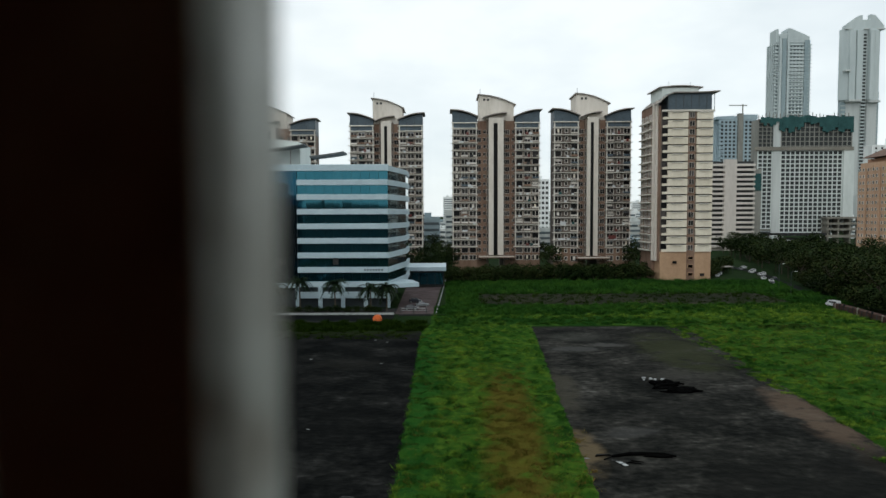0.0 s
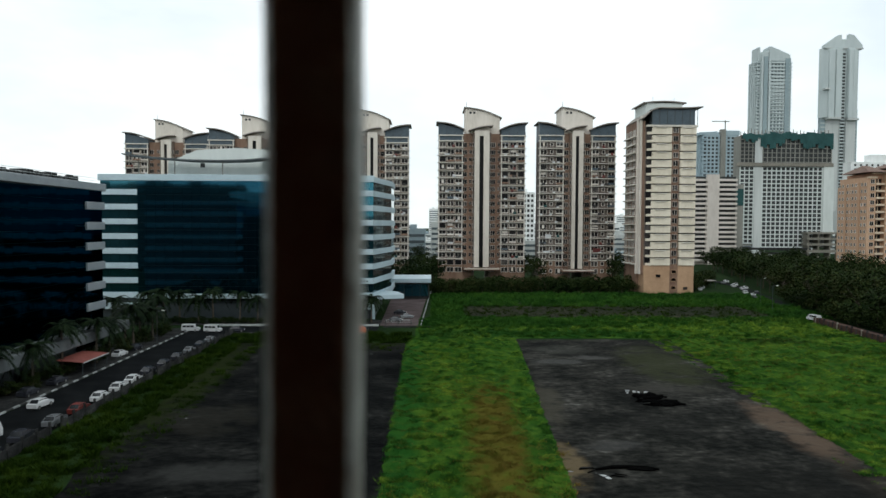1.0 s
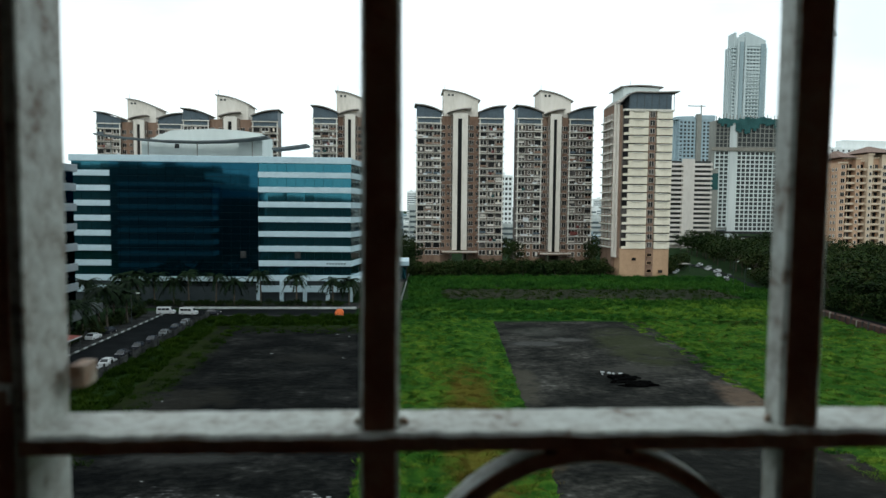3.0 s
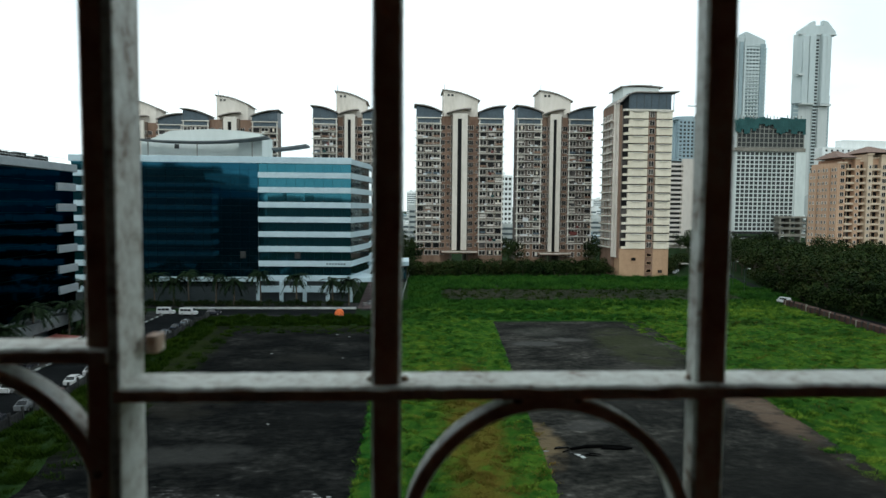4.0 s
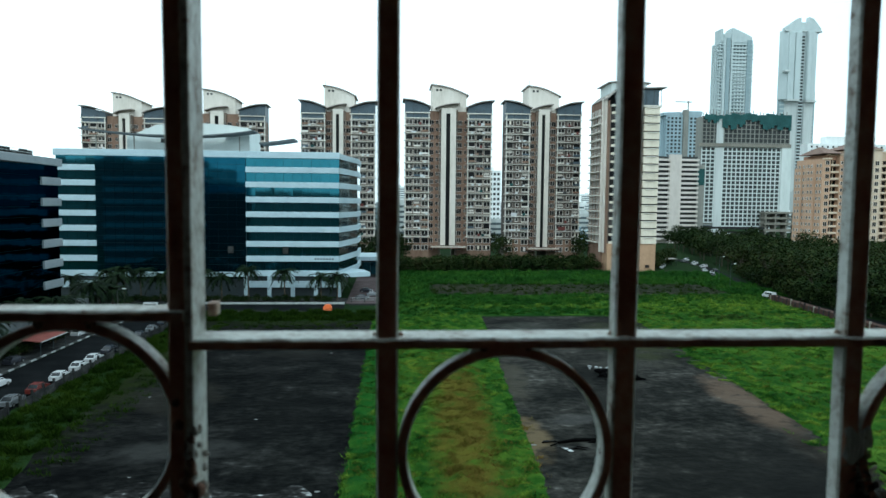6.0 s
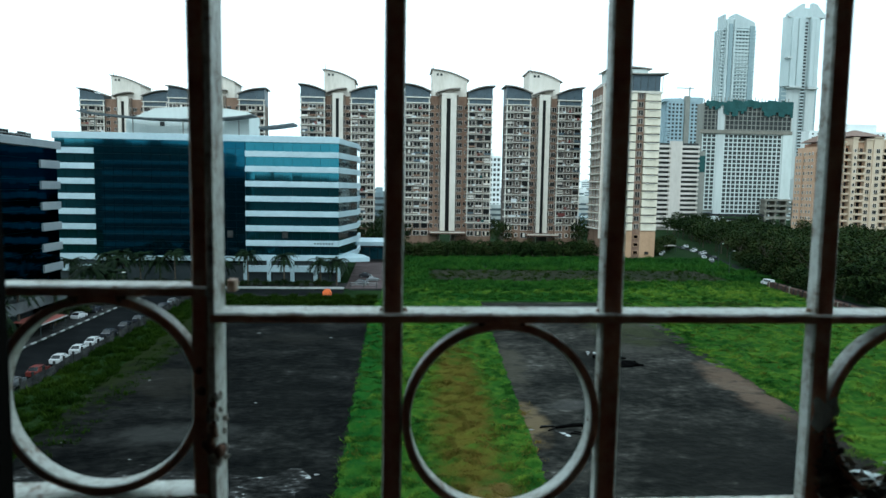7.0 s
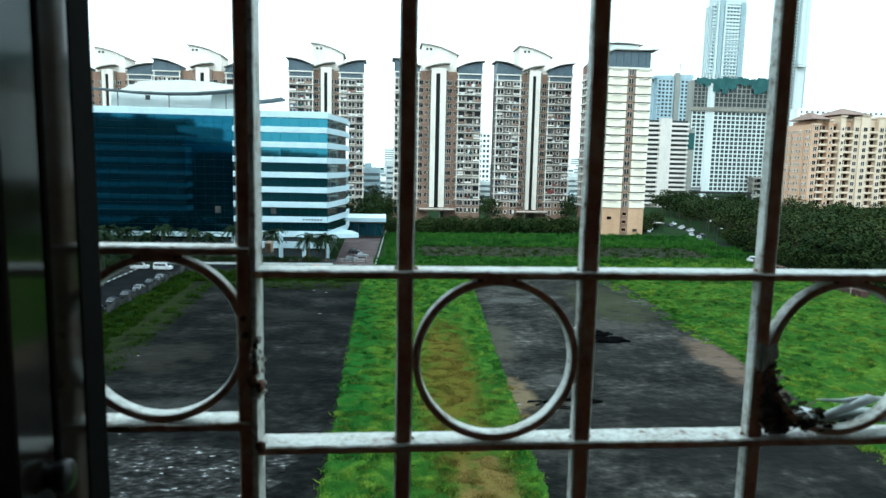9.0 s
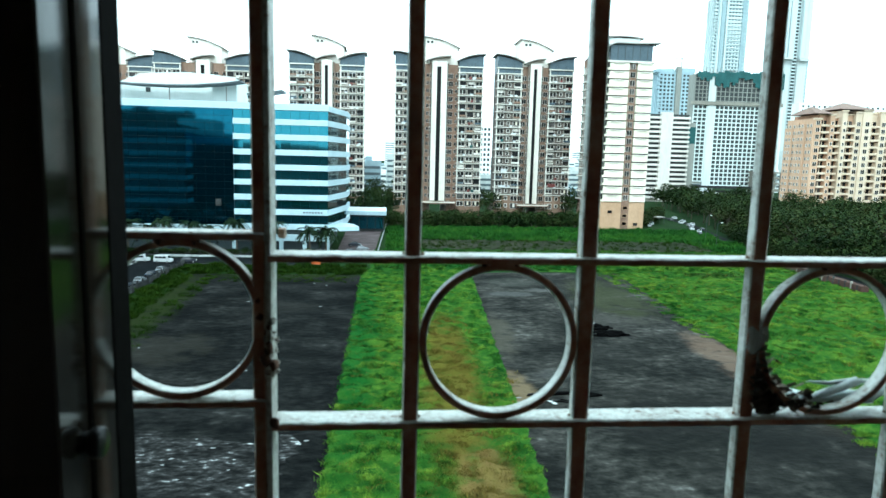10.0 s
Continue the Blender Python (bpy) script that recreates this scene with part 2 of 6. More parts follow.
TOWER_CREAM = material("cream_tower_paint", [(0.55, 0.5, 0.435), (0.66, 0.605, 0.535), (0.72, 0.665, 0.6)], 0.12, 0.85, stretch=(1, 1, 0.25))
TOWER_BROWN = material("brown_tower_paint", [(0.135, 0.078, 0.052), (0.205, 0.125, 0.086), (0.26, 0.168, 0.12)], 0.12, 0.88, stretch=(1, 1, 0.3))
TOWER_TAN = material("tan_tower_paint", [(0.11, 0.082, 0.063), (0.165, 0.125, 0.098), (0.22, 0.175, 0.14)], 0.12, 0.88, stretch=(1, 1, 0.3))
# browner wing walls of one tower, with shade added to the tone
TOWER_DUSK = material("brown_grey_tower_paint", [(0.075, 0.062, 0.054), (0.12, 0.098, 0.084), (0.16, 0.13, 0.11)], 0.12, 0.88, stretch=(1, 1, 0.3))
DARK_BRICK = material("dark_brick", [(0.03, 0.018, 0.014), (0.055, 0.032, 0.026), (0.08, 0.05, 0.04)], 0.4, 0.9, bump=0.2, fine=12, spec=0.08)
TOWER_SLAB = material("balcony_slab_paint", [(0.52, 0.48, 0.42), (0.72, 0.68, 0.61)], 0.4, 0.85, vary=0.3)
TOWER_CAP = material("blue_grey_cladding", [(0.04, 0.062, 0.08), (0.07, 0.1, 0.125)], 0.3, 0.5)
ROOF_SLAB = material("grey_roof_slab", [(0.2, 0.18, 0.16), (0.32, 0.29, 0.26)], 0.4, 0.8)
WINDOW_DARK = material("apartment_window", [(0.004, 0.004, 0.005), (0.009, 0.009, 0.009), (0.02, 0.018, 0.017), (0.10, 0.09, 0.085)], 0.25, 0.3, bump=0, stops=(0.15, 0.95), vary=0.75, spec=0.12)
WINDOW_FRAME = material("window_frame_paint", [(0.54, 0.5, 0.45), (0.74, 0.7, 0.64)], 0.5, 0.7, vary=0.3)
T6_CREAM = material("cream_balcony_panel", [(0.62, 0.555, 0.44), (0.76, 0.69, 0.57)], 0.3, 0.85, stretch=(1, 1, 0.4), vary=0.15)
T6_ORANGE = material("ochre_base_paint", [(0.36, 0.22, 0.13), (0.48, 0.31, 0.19)], 0.2, 0.88)
PEACH_DEEP = material("deep_peach_paint", [(0.33, 0.18, 0.11), (0.44, 0.26, 0.165)], 0.12, 0.88, stretch=(1, 1, 0.3))
PEACH = material("peach_paint", [(0.42, 0.26, 0.165), (0.54, 0.36, 0.24)], 0.12, 0.88, stretch=(1, 1, 0.3))
PEACH_PALE = material("pale_peach_paint", [(0.52, 0.4, 0.285), (0.63, 0.51, 0.385)], 0.12, 0.88, stretch=(1, 1, 0.3))
ROOF_TILE = material("brown_roof_tile", [(0.12, 0.075, 0.06), (0.2, 0.13, 0.1)], 0.8, 0.85)
WHITE_WALL = material("white_wall_paint", [(0.7, 0.72, 0.71), (0.82, 0.84, 0.83)], 0.15, 0.85, stretch=(1, 1, 0.3))
WARM_WHITE = material("warm_white_paint", [(0.5, 0.455, 0.41), (0.62, 0.57, 0.52)], 0.1, 0.88, stretch=(1, 1, 0.3))
CHARRED = material("charred_timber", [(0.0006, 0.0006, 0.0007), (0.003, 0.003, 0.003)], 1.5, 0.95, spec=0.02)
PALE_CONCRETE = material("pale_concrete", [(0.36, 0.385, 0.38), (0.47, 0.495, 0.485), (0.57, 0.595, 0.58)], 0.035, 0.9, stretch=(1.6, 1, 0.12))
# bluish concrete: distance haze put into the colour of far blocks
HAZE_CONCRETE = material("blue_grey_concrete", [(0.27, 0.35, 0.39), (0.36, 0.45, 0.49)], 0.05, 0.9, stretch=(1, 1, 0.3))
RAW_CONCRETE = material("raw_concrete", [(0.17, 0.17, 0.15), (0.26, 0.26, 0.235)], 0.1, 0.9, stretch=(1, 1, 0.3))
CONCRETE_BROWN = material("stained_raw_concrete", [(0.16, 0.15, 0.125), (0.24, 0.225, 0.19)], 0.1, 0.9)
GREEN_NET = material("green_safety_net", [(0.010, 0.05, 0.05), (0.026, 0.092, 0.09)], 0.15, 0.9)
FAR_WINDOW = material("far_window", [(0.05, 0.07, 0.08), (0.10, 0.13, 0.145)], 0.2, 0.4, bump=0)
# near-black for openings: the shade inside them is put into this colour
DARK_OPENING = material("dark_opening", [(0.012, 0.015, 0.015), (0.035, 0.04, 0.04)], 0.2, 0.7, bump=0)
OFFICE_WHITE = material("white_cladding_panel", [(0.37, 0.47, 0.52), (0.46, 0.57, 0.62)], 0.2, 0.45, bump=0.03)
OFFICE_GLASS = material("teal_mirror_glass", [(0.026, 0.115, 0.155), (0.040, 0.145, 0.188)], 0.12, 0.05, metal=0.92, bump=0, vary=0.12)
OFFICE_DARK_GLASS = material("dark_mirror_glass", [(0.010, 0.056, 0.092), (0.016, 0.078, 0.12)], 0.12, 0.05, metal=0.95, bump=0, vary=0.12)
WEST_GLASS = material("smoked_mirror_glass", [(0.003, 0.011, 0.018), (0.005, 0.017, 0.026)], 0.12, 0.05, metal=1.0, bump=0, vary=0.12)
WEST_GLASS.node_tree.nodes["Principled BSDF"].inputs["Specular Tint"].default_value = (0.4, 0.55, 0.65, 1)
# greys darker than OFFICE_WHITE: west panels, its canopy and the roof fins
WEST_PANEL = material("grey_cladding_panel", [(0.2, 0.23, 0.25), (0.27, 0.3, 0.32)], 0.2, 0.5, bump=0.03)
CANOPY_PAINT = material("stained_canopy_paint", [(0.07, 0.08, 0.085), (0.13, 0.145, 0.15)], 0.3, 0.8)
MULLION = material("dark_mullion", [(0.02, 0.03, 0.035), (0.04, 0.05, 0.055)], 0.5, 0.4)
CAR_WHITE = material("white_car_paint", [(0.52, 0.53, 0.54), (0.6, 0.61, 0.62)], 0.5, 0.25, bump=0)
CAR_GREY = material("grey_car_paint", [(0.16, 0.17, 0.18), (0.22, 0.23, 0.24)], 0.5, 0.25, metal=0.3, bump=0)
CAR_DARK = material("dark_car_paint", [(0.02, 0.022, 0.03), (0.04, 0.042, 0.05)], 0.5, 0.25, bump=0)
CAR_RED = material("red_car_paint", [(0.1, 0.018, 0.015), (0.14, 0.028, 0.022)], 0.5, 0.3, bump=0)
CAR_GLASS = material("car_glass", [(0.012, 0.014, 0.016), (0.02, 0.022, 0.025)], 0.5, 0.1, bump=0)
TYRE = material("tyre_rubber", [(0.012, 0.012, 0.012), (0.02, 0.02, 0.02)], 3, 0.9)
RIM = material("wheel_rim", [(0.3, 0.3, 0.3), (0.42, 0.42, 0.42)], 2, 0.4, metal=0.7, bump=0)
ORANGE_SHEET = material("orange_plastic_sheet", [(0.7, 0.13, 0.03), (0.85, 0.2, 0.05)], 1.0, 0.6)
RED_ROOF = material("red_tin_roof", [(0.2, 0.05, 0.04), (0.3, 0.09, 0.07)], 0.6, 0.7)
LAMP_GLOW = material("lamp_glass", [(0.8, 0.8, 0.75), (0.8, 0.8, 0.75)], 1, 0.4, bump=0)



# ---- mesh helpers ----
class Shape:
    """Collects boxes, prisms and strips, with a material slot each, for one mesh."""

    def __init__(self):
        self.v, self.f, self.s = [], [], []

    def add(self, verts, faces, slot=0):
        base = len(self.v)
        self.v += [tuple(p) for p in verts]
        self.f += [tuple(base + i for i in face) for face in faces]
        self.s += [slot] * len(faces)
        return self

    def box(self, x0, x1, y0, y1, z0, z1, slot=0):
        v = [(x, y, z) for z in (z0, z1) for x, y in ((x0, y0), (x1, y0), (x1, y1), (x0, y1))]
        return self.add(v, [(3, 2, 1, 0), (4, 5, 6, 7), (0, 1, 5, 4), (1, 2, 6, 5), (2, 3, 7, 6), (3, 0, 4, 7)], slot)

    def bevelled(self, x0, x1, y0, y1, z0, z1, b, axis=2, slot=0):
        """A bar along one axis with its long edges cut back by b."""
        lo, hi = [x0, y0, z0], [x1, y1, z1]
        p, q = [a for a in range(3) if a != axis]
        ring = [(lo[p] + b, lo[q]), (hi[p] - b, lo[q]), (hi[p], lo[q] + b), (hi[p], hi[q] - b), (hi[p] - b, hi[q]), (lo[p] + b, hi[q]), (lo[p], hi[q] - b), (lo[p], lo[q] + b)]
        v = []
        for e in (lo[axis], hi[axis]):
            for a, c in ring:
                w = [0, 0, 0]
                w[p], w[q], w[axis] = a, c, e
                v.append(w)
        faces = [(i, (i + 1) % 8, 8 + (i + 1) % 8, 8 + i) for i in range(8)] + [tuple(range(7, -1, -1)), tuple(range(8, 16))]
        return self.add(v, faces, slot)

    def prism(self, outline, y0, y1, slot=0):
        """An outline in x, z drawn through from y0 to y1."""
        n = len(outline)
        v = [(x, y0, z) for x, z in outline] + [(x, y1, z) for x, z in outline]
        return self.add(v, [tuple(range(n)), tuple(range(2 * n - 1, n - 1, -1))] + [(i, n + i, n + (i + 1) % n, (i + 1) % n) for i in range(n)], slot)

    def slab(self, outline, z0, z1, slot=0):
        """An outline in x, y drawn up from z0 to z1."""
        n = len(outline)
        v = [(x, y, z0) for x, y in outline] + [(x, y, z1) for x, y in outline]
        return self.add(v, [tuple(range(n - 1, -1, -1)), tuple(range(n, 2 * n))] + [(i, (i + 1) % n, n + (i + 1) % n, n + i) for i in range(n)], slot)

    def tube(self, points, radii, sides=8, slot=0):
        v, f = [], []
        for k, (p, r) in enumerate(zip(points, radii)):
            p = Vector(p)
            way = Vector(points[min(k + 1, len(points) - 1)]) - Vector(points[max(k - 1, 0)])
            turn = way.to_track_quat("Z", "Y")
            v += [p + turn @ Vector((r * math.cos(a), r * math.sin(a), 0)) for a in (math.tau * i / sides for i in range(sides))]
        for k in range(len(points) - 1):
            f += [(k * sides + i, k * sides + (i + 1) % sides, (k + 1) * sides + (i + 1) % sides, (k + 1) * sides + i) for i in range(sides)]
        f += [tuple(range(sides - 1, -1, -1)), tuple(range((len(points) - 1) * sides, len(points) * sides))]
        return self.add(v, f, slot)

    def weld(self):
        """Joins vertices that lie at one place, so that the shape is one piece."""
        seen, index = {}, []
        for p in self.v:
            index.append(seen.setdefault(tuple(round(c, 4) for c in p), len(seen)))
        self.v, self.f = list(seen), [tuple(index[i] for i in face) for face in self.f]
        return self

    def mesh(self, name, *mats, smooth=False):
        me = bpy.data.meshes.new(name)
        me.from_pydata(self.v, [], self.f)
        for m in mats:
            me.materials.append(m)
        me.polygons.foreach_set("material_index", self.s)
        if smooth:
            me.polygons.foreach_set("use_smooth", [True] * len(self.f))
        me.update()
        return me


def part(name, shape, mats, parent=None, label="", smooth=False):
    mats = mats if isinstance(mats, (list, tuple)) else [mats]
    ob = new(name, shape.mesh(name, *mats, smooth=smooth))
    ob.parent = parent
    return tagged(ob, label)


def piece(name, me, place, parent):
    ob = new(name, me)
    ob.parent = parent
    ob.matrix_basis = place if isinstance(place, Matrix) else Matrix.Translation(place)
    return ob


def thing(name, label, category, place=None, group="", kind=""):
    ob = new(name)
    ob.empty_display_size = 0.2
    if place is not None:
        ob.matrix_basis = place
    return tagged(ob, label, category, group, kind)


def setting(name, shape, mats, label, category, smooth=False):
    return tagged(part(name, shape, mats, None, "", smooth), label, category, "", "structure")


def jagged_plot(corners, rough, seed, step=1.3):
    """The outline of a plot through the given corners, with uneven edges."""
    rnd, out = random.Random(seed), []
    for (ax, ay), (bx, by) in zip(corners, corners[1:] + corners[:1]):
        n, drift = max(2, int(math.hypot(bx - ax, by - ay) / step)), 0.0
        for k in range(n):
            u = k / n
            drift = 0.7 * drift + rnd.uniform(-rough, rough) * 0.7
            d = drift if k else 0.0
            out.append((ax + (bx - ax) * u + (d if abs(by - ay) > abs(bx - ax) else 0), ay + (by - ay) * u + (0 if abs(by - ay) > abs(bx - ax) else d)))
    return out


def jagged(x0, x1, y0, y1, rough, seed, steps=26, right=None):
    """The outline of a plot with uneven edges; right: the x of its far right corner."""
    rnd, out = random.Random(seed), []
    xr = x1 if right is None else right
    corners = [(x0, y0), (x1, y0), (xr, y1), (x0, y1)]
    for side, ((ax, ay), (bx, by)) in enumerate(zip(corners, corners[1:] + corners[:1])):
        drift = 0.0
        for k in range(steps):
            u = k / steps
            drift = 0.6 * drift + rnd.uniform(-rough, rough) * 0.7
            x, y = ax + (bx - ax) * u, ay + (by - ay) * u
            out.append((x, y) if k == 0 else (x, y + drift) if side % 2 == 0 else (x + drift, y))
    return out


# ---- ground, road, pavements ----
setting("ground", Shape().add([(-3500, 6, 0), (3500, 6, 0), (3500, 4800, 0), (-3500, 4800, 0), (-3500, -1200, 0), (3500, -1200, 0)], [(0, 1, 2, 3), (4, 5, 1, 0)]), SCRUB, "dark green scrub and earth", "ground")
soil = setting("ground_plot_west", Shape().slab(jagged_plot([(-31.5, 33), (-4.3, 33), (-4.5, 139), (-39.6, 139), (-36.4, 80)], 0.4, 3), -0.3, 0.06), WET_SOIL, "bare black soil plot with grey stains", "soil")
setting("ground_plot_east", Shape().slab(jagged_plot([(11.6, 34), (43.6, 34), (46.8, 68), (49.0, 95), (53.2, 143.5), (19.2, 143.5)], 0.4, 4), -0.3, 0.06), SOIL, "bare black soil plot with grey stains", "soil")
setting("ground_plot_back", Shape().slab(jagged(11, 93, 178, 211, 1.6, 5, right=106), -0.3, 0.05), OLIVE_EARTH, "dull brown earth patch between the grass", "soil")
setting("ground_limed", Shape().slab(jagged(-33, -8, 33, 57, 1.8, 16), -0.3, 0.09), LIME_GROUND, "wet ground with white lime blotches", "soil")


def swell(x, y):
    """How high the tussocks of the field stand at x, y."""
    n = noise.noise(Vector((x * 0.42, y * 0.62, 3.0))) + 0.55 * noise.noise(Vector((x * 1.05, y * 1.35, 9.0)))
    return 0.72 * min(max(n + 0.14, 0.0), 0.75)


STRIP = (33, 146, (-4.8, -4.9), (12.2, 19.7))
EAST = (34, 147, (43.2, 53.0), (100.0, 100.0))


def sheet_height(x, y):
    """The turf's surface: tussocks that die out towards the edges of the two sheets."""
    for y0, y1, left, right in (STRIP, EAST):
        v = (y - y0) / (y1 - y0)
        a, b = left[0] + (left[1] - left[0]) * v, right[0] + (right[1] - right[0]) * v
        if 0 <= v <= 1 and a <= x <= b:
            return 0.07 + swell(x, y) * min(1.0, (x - a) / 0.9, (b - x) / 0.9)
    return 0.02


def turf_sheet(name, label, plot, step):
    """A sheet of uneven turf between two slanting edges."""
    y0, y1, left, right = plot
    ny, nx = int((y1 - y0) / step), int((right[0] - left[0]) / step)
    v, f = [], []
    for j in range(ny + 1):
        y = y0 + (y1 - y0) * j / ny
        a, b = (e[0] + (e[1] - e[0]) * j / ny for e in (left, right))
        for i in range(nx + 1):
            x = a + (b - a) * i / nx
            rim = i in (0, nx) or j in (0, ny)
            if i in (0, nx):
                x += 0.35 * noise.noise(Vector((x, y * 0.7, 5.0))) + 0.2 * noise.noise(Vector((x, y * 2.1, 6.0)))
            v.append((x, y, -0.05 if rim else sheet_height(x, y)))
    for j in range(ny):
        for i in range(nx):
            k = j * (nx + 1) + i
            f.append((k, k + 1, k + nx + 2, k + nx + 1))
    setting(name, Shape().add(v, f), TURF, label, "grass", smooth=True)


turf_sheet("ground_turf", "lumpy green turf between the plots", STRIP, 0.36)
turf_sheet("ground_turf_east", "lumpy green turf of the field", EAST, 0.55)
setting("ground_turf_north", Shape().slab([(-3, 145), (100, 146), (100, 177), (-3, 177)], -0.3, 0.05), TURF, "low green turf of the field", "grass")
setting("road", Shape().slab([(-55.4, 12), (-45.2, 12), (-45.2, 146), (-44, 150.5), (-41, 151.5), (-12, 151.5), (-12, 161.6), (-46, 161.6), (-52, 160), (-55.4, 156)], -0.3, 0.04), ASPHALT, "wet grey asphalt road", "road")
setting("road_side", Shape().slab([(102.5, 100), (107, 100), (107.5, 170), (118, 216), (131.5, 272), (135, 330), (131, 330), (127, 268), (114, 220), (103.5, 172)], -0.3, 0.04), ASPHALT, "narrow grey lane beside the trees", "road")
setting("pavement_yard", Shape().slab([(-12, 163.2), (-2.6, 163.2), (0.6, 268), (-13, 268)], -0.2, 0.10), BRICK_PAVING, "reddish paved yard beside the offices", "pavement")
setting("pavement_office", Shape().slab([(-90, 163.2), (-12.02, 163.2), (-12.02, 172), (-90, 172)], -0.2, 0.12), CONCRETE, "concrete forecourt of the offices", "pavement")
setting("pavement_west", Shape().slab([(-64.4, 12), (-56, 12), (-56, 158), (-64.4, 158)], -0.2, 0.13), CONCRETE, "concrete pavement beside the glass building", "pavement")


def kerb_run(name, label, a, b, length=1.1, alternate=True, height=0.22):
    """Kerb stones in a row, painted in turn black and white."""
    run = thing(name, label, "kerb", None, "", "structure")
    a, b = Vector(a), Vector(b)
    n = int((b - a).length / length)
    meshes = [Shape().bevelled(-length / 2 + 0.02, length / 2 - 0.02, -0.14, 0.14, -0.1, height, 0.03, 0).mesh("kerb_stone", m) for m in (KERB_WHITE, KERB_BLACK)]
    turn = math.degrees(math.atan2(b.y - a.y, b.x - a.x))
    for i in range(n):
        p = a + (b - a) * ((i + 0.5) / n)
        piece("kerb_stone", meshes[i % 2 if alternate else 0], pose(p.x, p.y, 0.0, 0, 0, turn), run)


kerb_run("kerb_west", "black and white painted kerb stones", (-55.7, 62, 0), (-55.7, 155, 0), 1.5)
kerb_run("kerb_office", "pale painted kerb along the offices", (-54, 162.4, 0), (-12.2, 162.4, 0), 1.5, False, 0.5)
kerb_run("kerb_yard", "black and white striped kerb beside the yard", (-1.8, 163.2, 0), (1.6, 268, 0), 2.0, True, 0.5)
setting("trim_verge", Shape().box(-44, -11, 150.6, 151.2, -0.1, 0.25).box(-11, 0.5, 160.4, 161.0, -0.1, 0.3), CONCRETE, "low concrete edging of the field", "edging")

# ---- the room behind the camera, and its window opening ----
wall = Shape()
wall.box(-2.2, -0.80, -0.16, 0.10, 22.6, 26.6).box(0.80, 2.2, -0.16, 0.10, 22.6, 26.6).box(-0.80, 0.80, -0.16, 0.10, 22.6, 24.42).box(-0.80, 0.80, -0.16, 0.10, 25.72, 26.6)
setting("wall_window", wall, ROOM_WALL, "dim plastered wall round the window", "wall")
setting("wall_back", Shape().box(-2.2, 2.2, -3.3, -3.2, 23.4, 26.4), ROOM_WALL, "dim plastered wall", "wall")
setting("wall_left", Shape().box(-2.3, -2.2, -3.3, -0.16, 23.4, 26.4), ROOM_WALL, "dim plastered wall", "wall")
setting("wall_right", Shape().box(2.2, 2.3, -3.3, -0.16, 23.4, 26.4), ROOM_WALL, "dim plastered wall", "wall")
setting("floor", Shape().box(-2.3, 2.3, -3.3, -0.16, 23.3, 23.4), ROOM_WALL, "dim room floor", "floor")
setting("ceiling", Shape().box(-2.3, 2.3, -3.3, -0.16, 26.4, 26.5), ROOM_WALL, "dim room ceiling", "ceiling")
setting("window_sill", Shape().box(-0.80, 0.80, -0.18, 0.12, 24.40, 24.45), CONCRETE, "stone window sill", "sill")
home = Shape().box(-14, -2.4, -14, 0.0, 0, 36).box(2.4, 14, -14, 0.0, 0, 36).box(-2.4, 2.4, -14, 0.0, 0, 22.5).box(-2.4, 2.4, -14, 0.0, 26.7, 36).box(-2.4, 2.4, -14, -3.5, 22.5, 26.7)
tagged(part("apartment_block", home, FACADE), "weathered plastered block that holds the room", "building")


# ---- the window grille ----
BAR, STEP, FRONT = 0.012, 0.13, 0.003
THIRD = 2 * STEP + 0.0068
Z_TOP, Z_LOW = 24.959, 24.8323


def flat_band(shape, x0, x1, top, y0=-0.001, y1=0.023, thick=0.0055, seed=0):
    """A horizontal flat with slightly wavy, chipped long edges."""
    rnd, n = random.Random(seed), int((x1 - x0) / 0.006)
    v, f = [], []
    for i in range(n + 1):
        x, w = x0 + (x1 - x0) * i / n, rnd.uniform(-0.0006, 0.0006)
        dz = rnd.uniform(-0.0004, 0.0004)
        v += [(x, y0 + w, top - thick), (x, y0 + w, top - 0.0012 + dz), (x, y0 + w + 0.0012, top + dz), (x, y1 - w, top), (x, y1 - w, top - thick)]
    for i in range(n):
        a, b = i * 5, i * 5 + 5
        f += [(a + k, a + (k + 1) % 5, b + (k + 1) % 5, b + k) for k in (1, 2, 3, 4)]
    f += [(4, 3, 2, 1, 0), tuple(n * 5 + k for k in range(5))]
    shape.add(v, f)
    shape.add(v, [(i * 5, i * 5 + 1, i * 5 + 6, i * 5 + 5) for i in range(n)], 1)
    shape.weld()


def ring_band(shape, x, z, radius, wide=0.0053, y0=0.001, y1=0.0118, sides=64):
    v, f = [], []
    for i in range(sides):
        a = math.tau * i / sides
        c, s = math.cos(a), math.sin(a)
        for r, y in ((radius, y0 + 0.0008), (radius - 0.0008, y0), (radius - wide + 0.0008, y0), (radius - wide, y0 + 0.0008), (radius - wide, y1), (radius, y1)):
            v.append((x + r * c, y, z + r * s))
    for i in range(sides):
        a, b = i * 6, ((i + 1) % sides) * 6
        f += [(a + k, b + k, b + (k + 1) % 6, a + (k + 1) % 6) for k in (0, 1, 2, 3, 4, 5)]
    shape.add(v, f)
    shape.s = [1 if i % 6 in (0, 1) else 0 for i in range(len(f))]


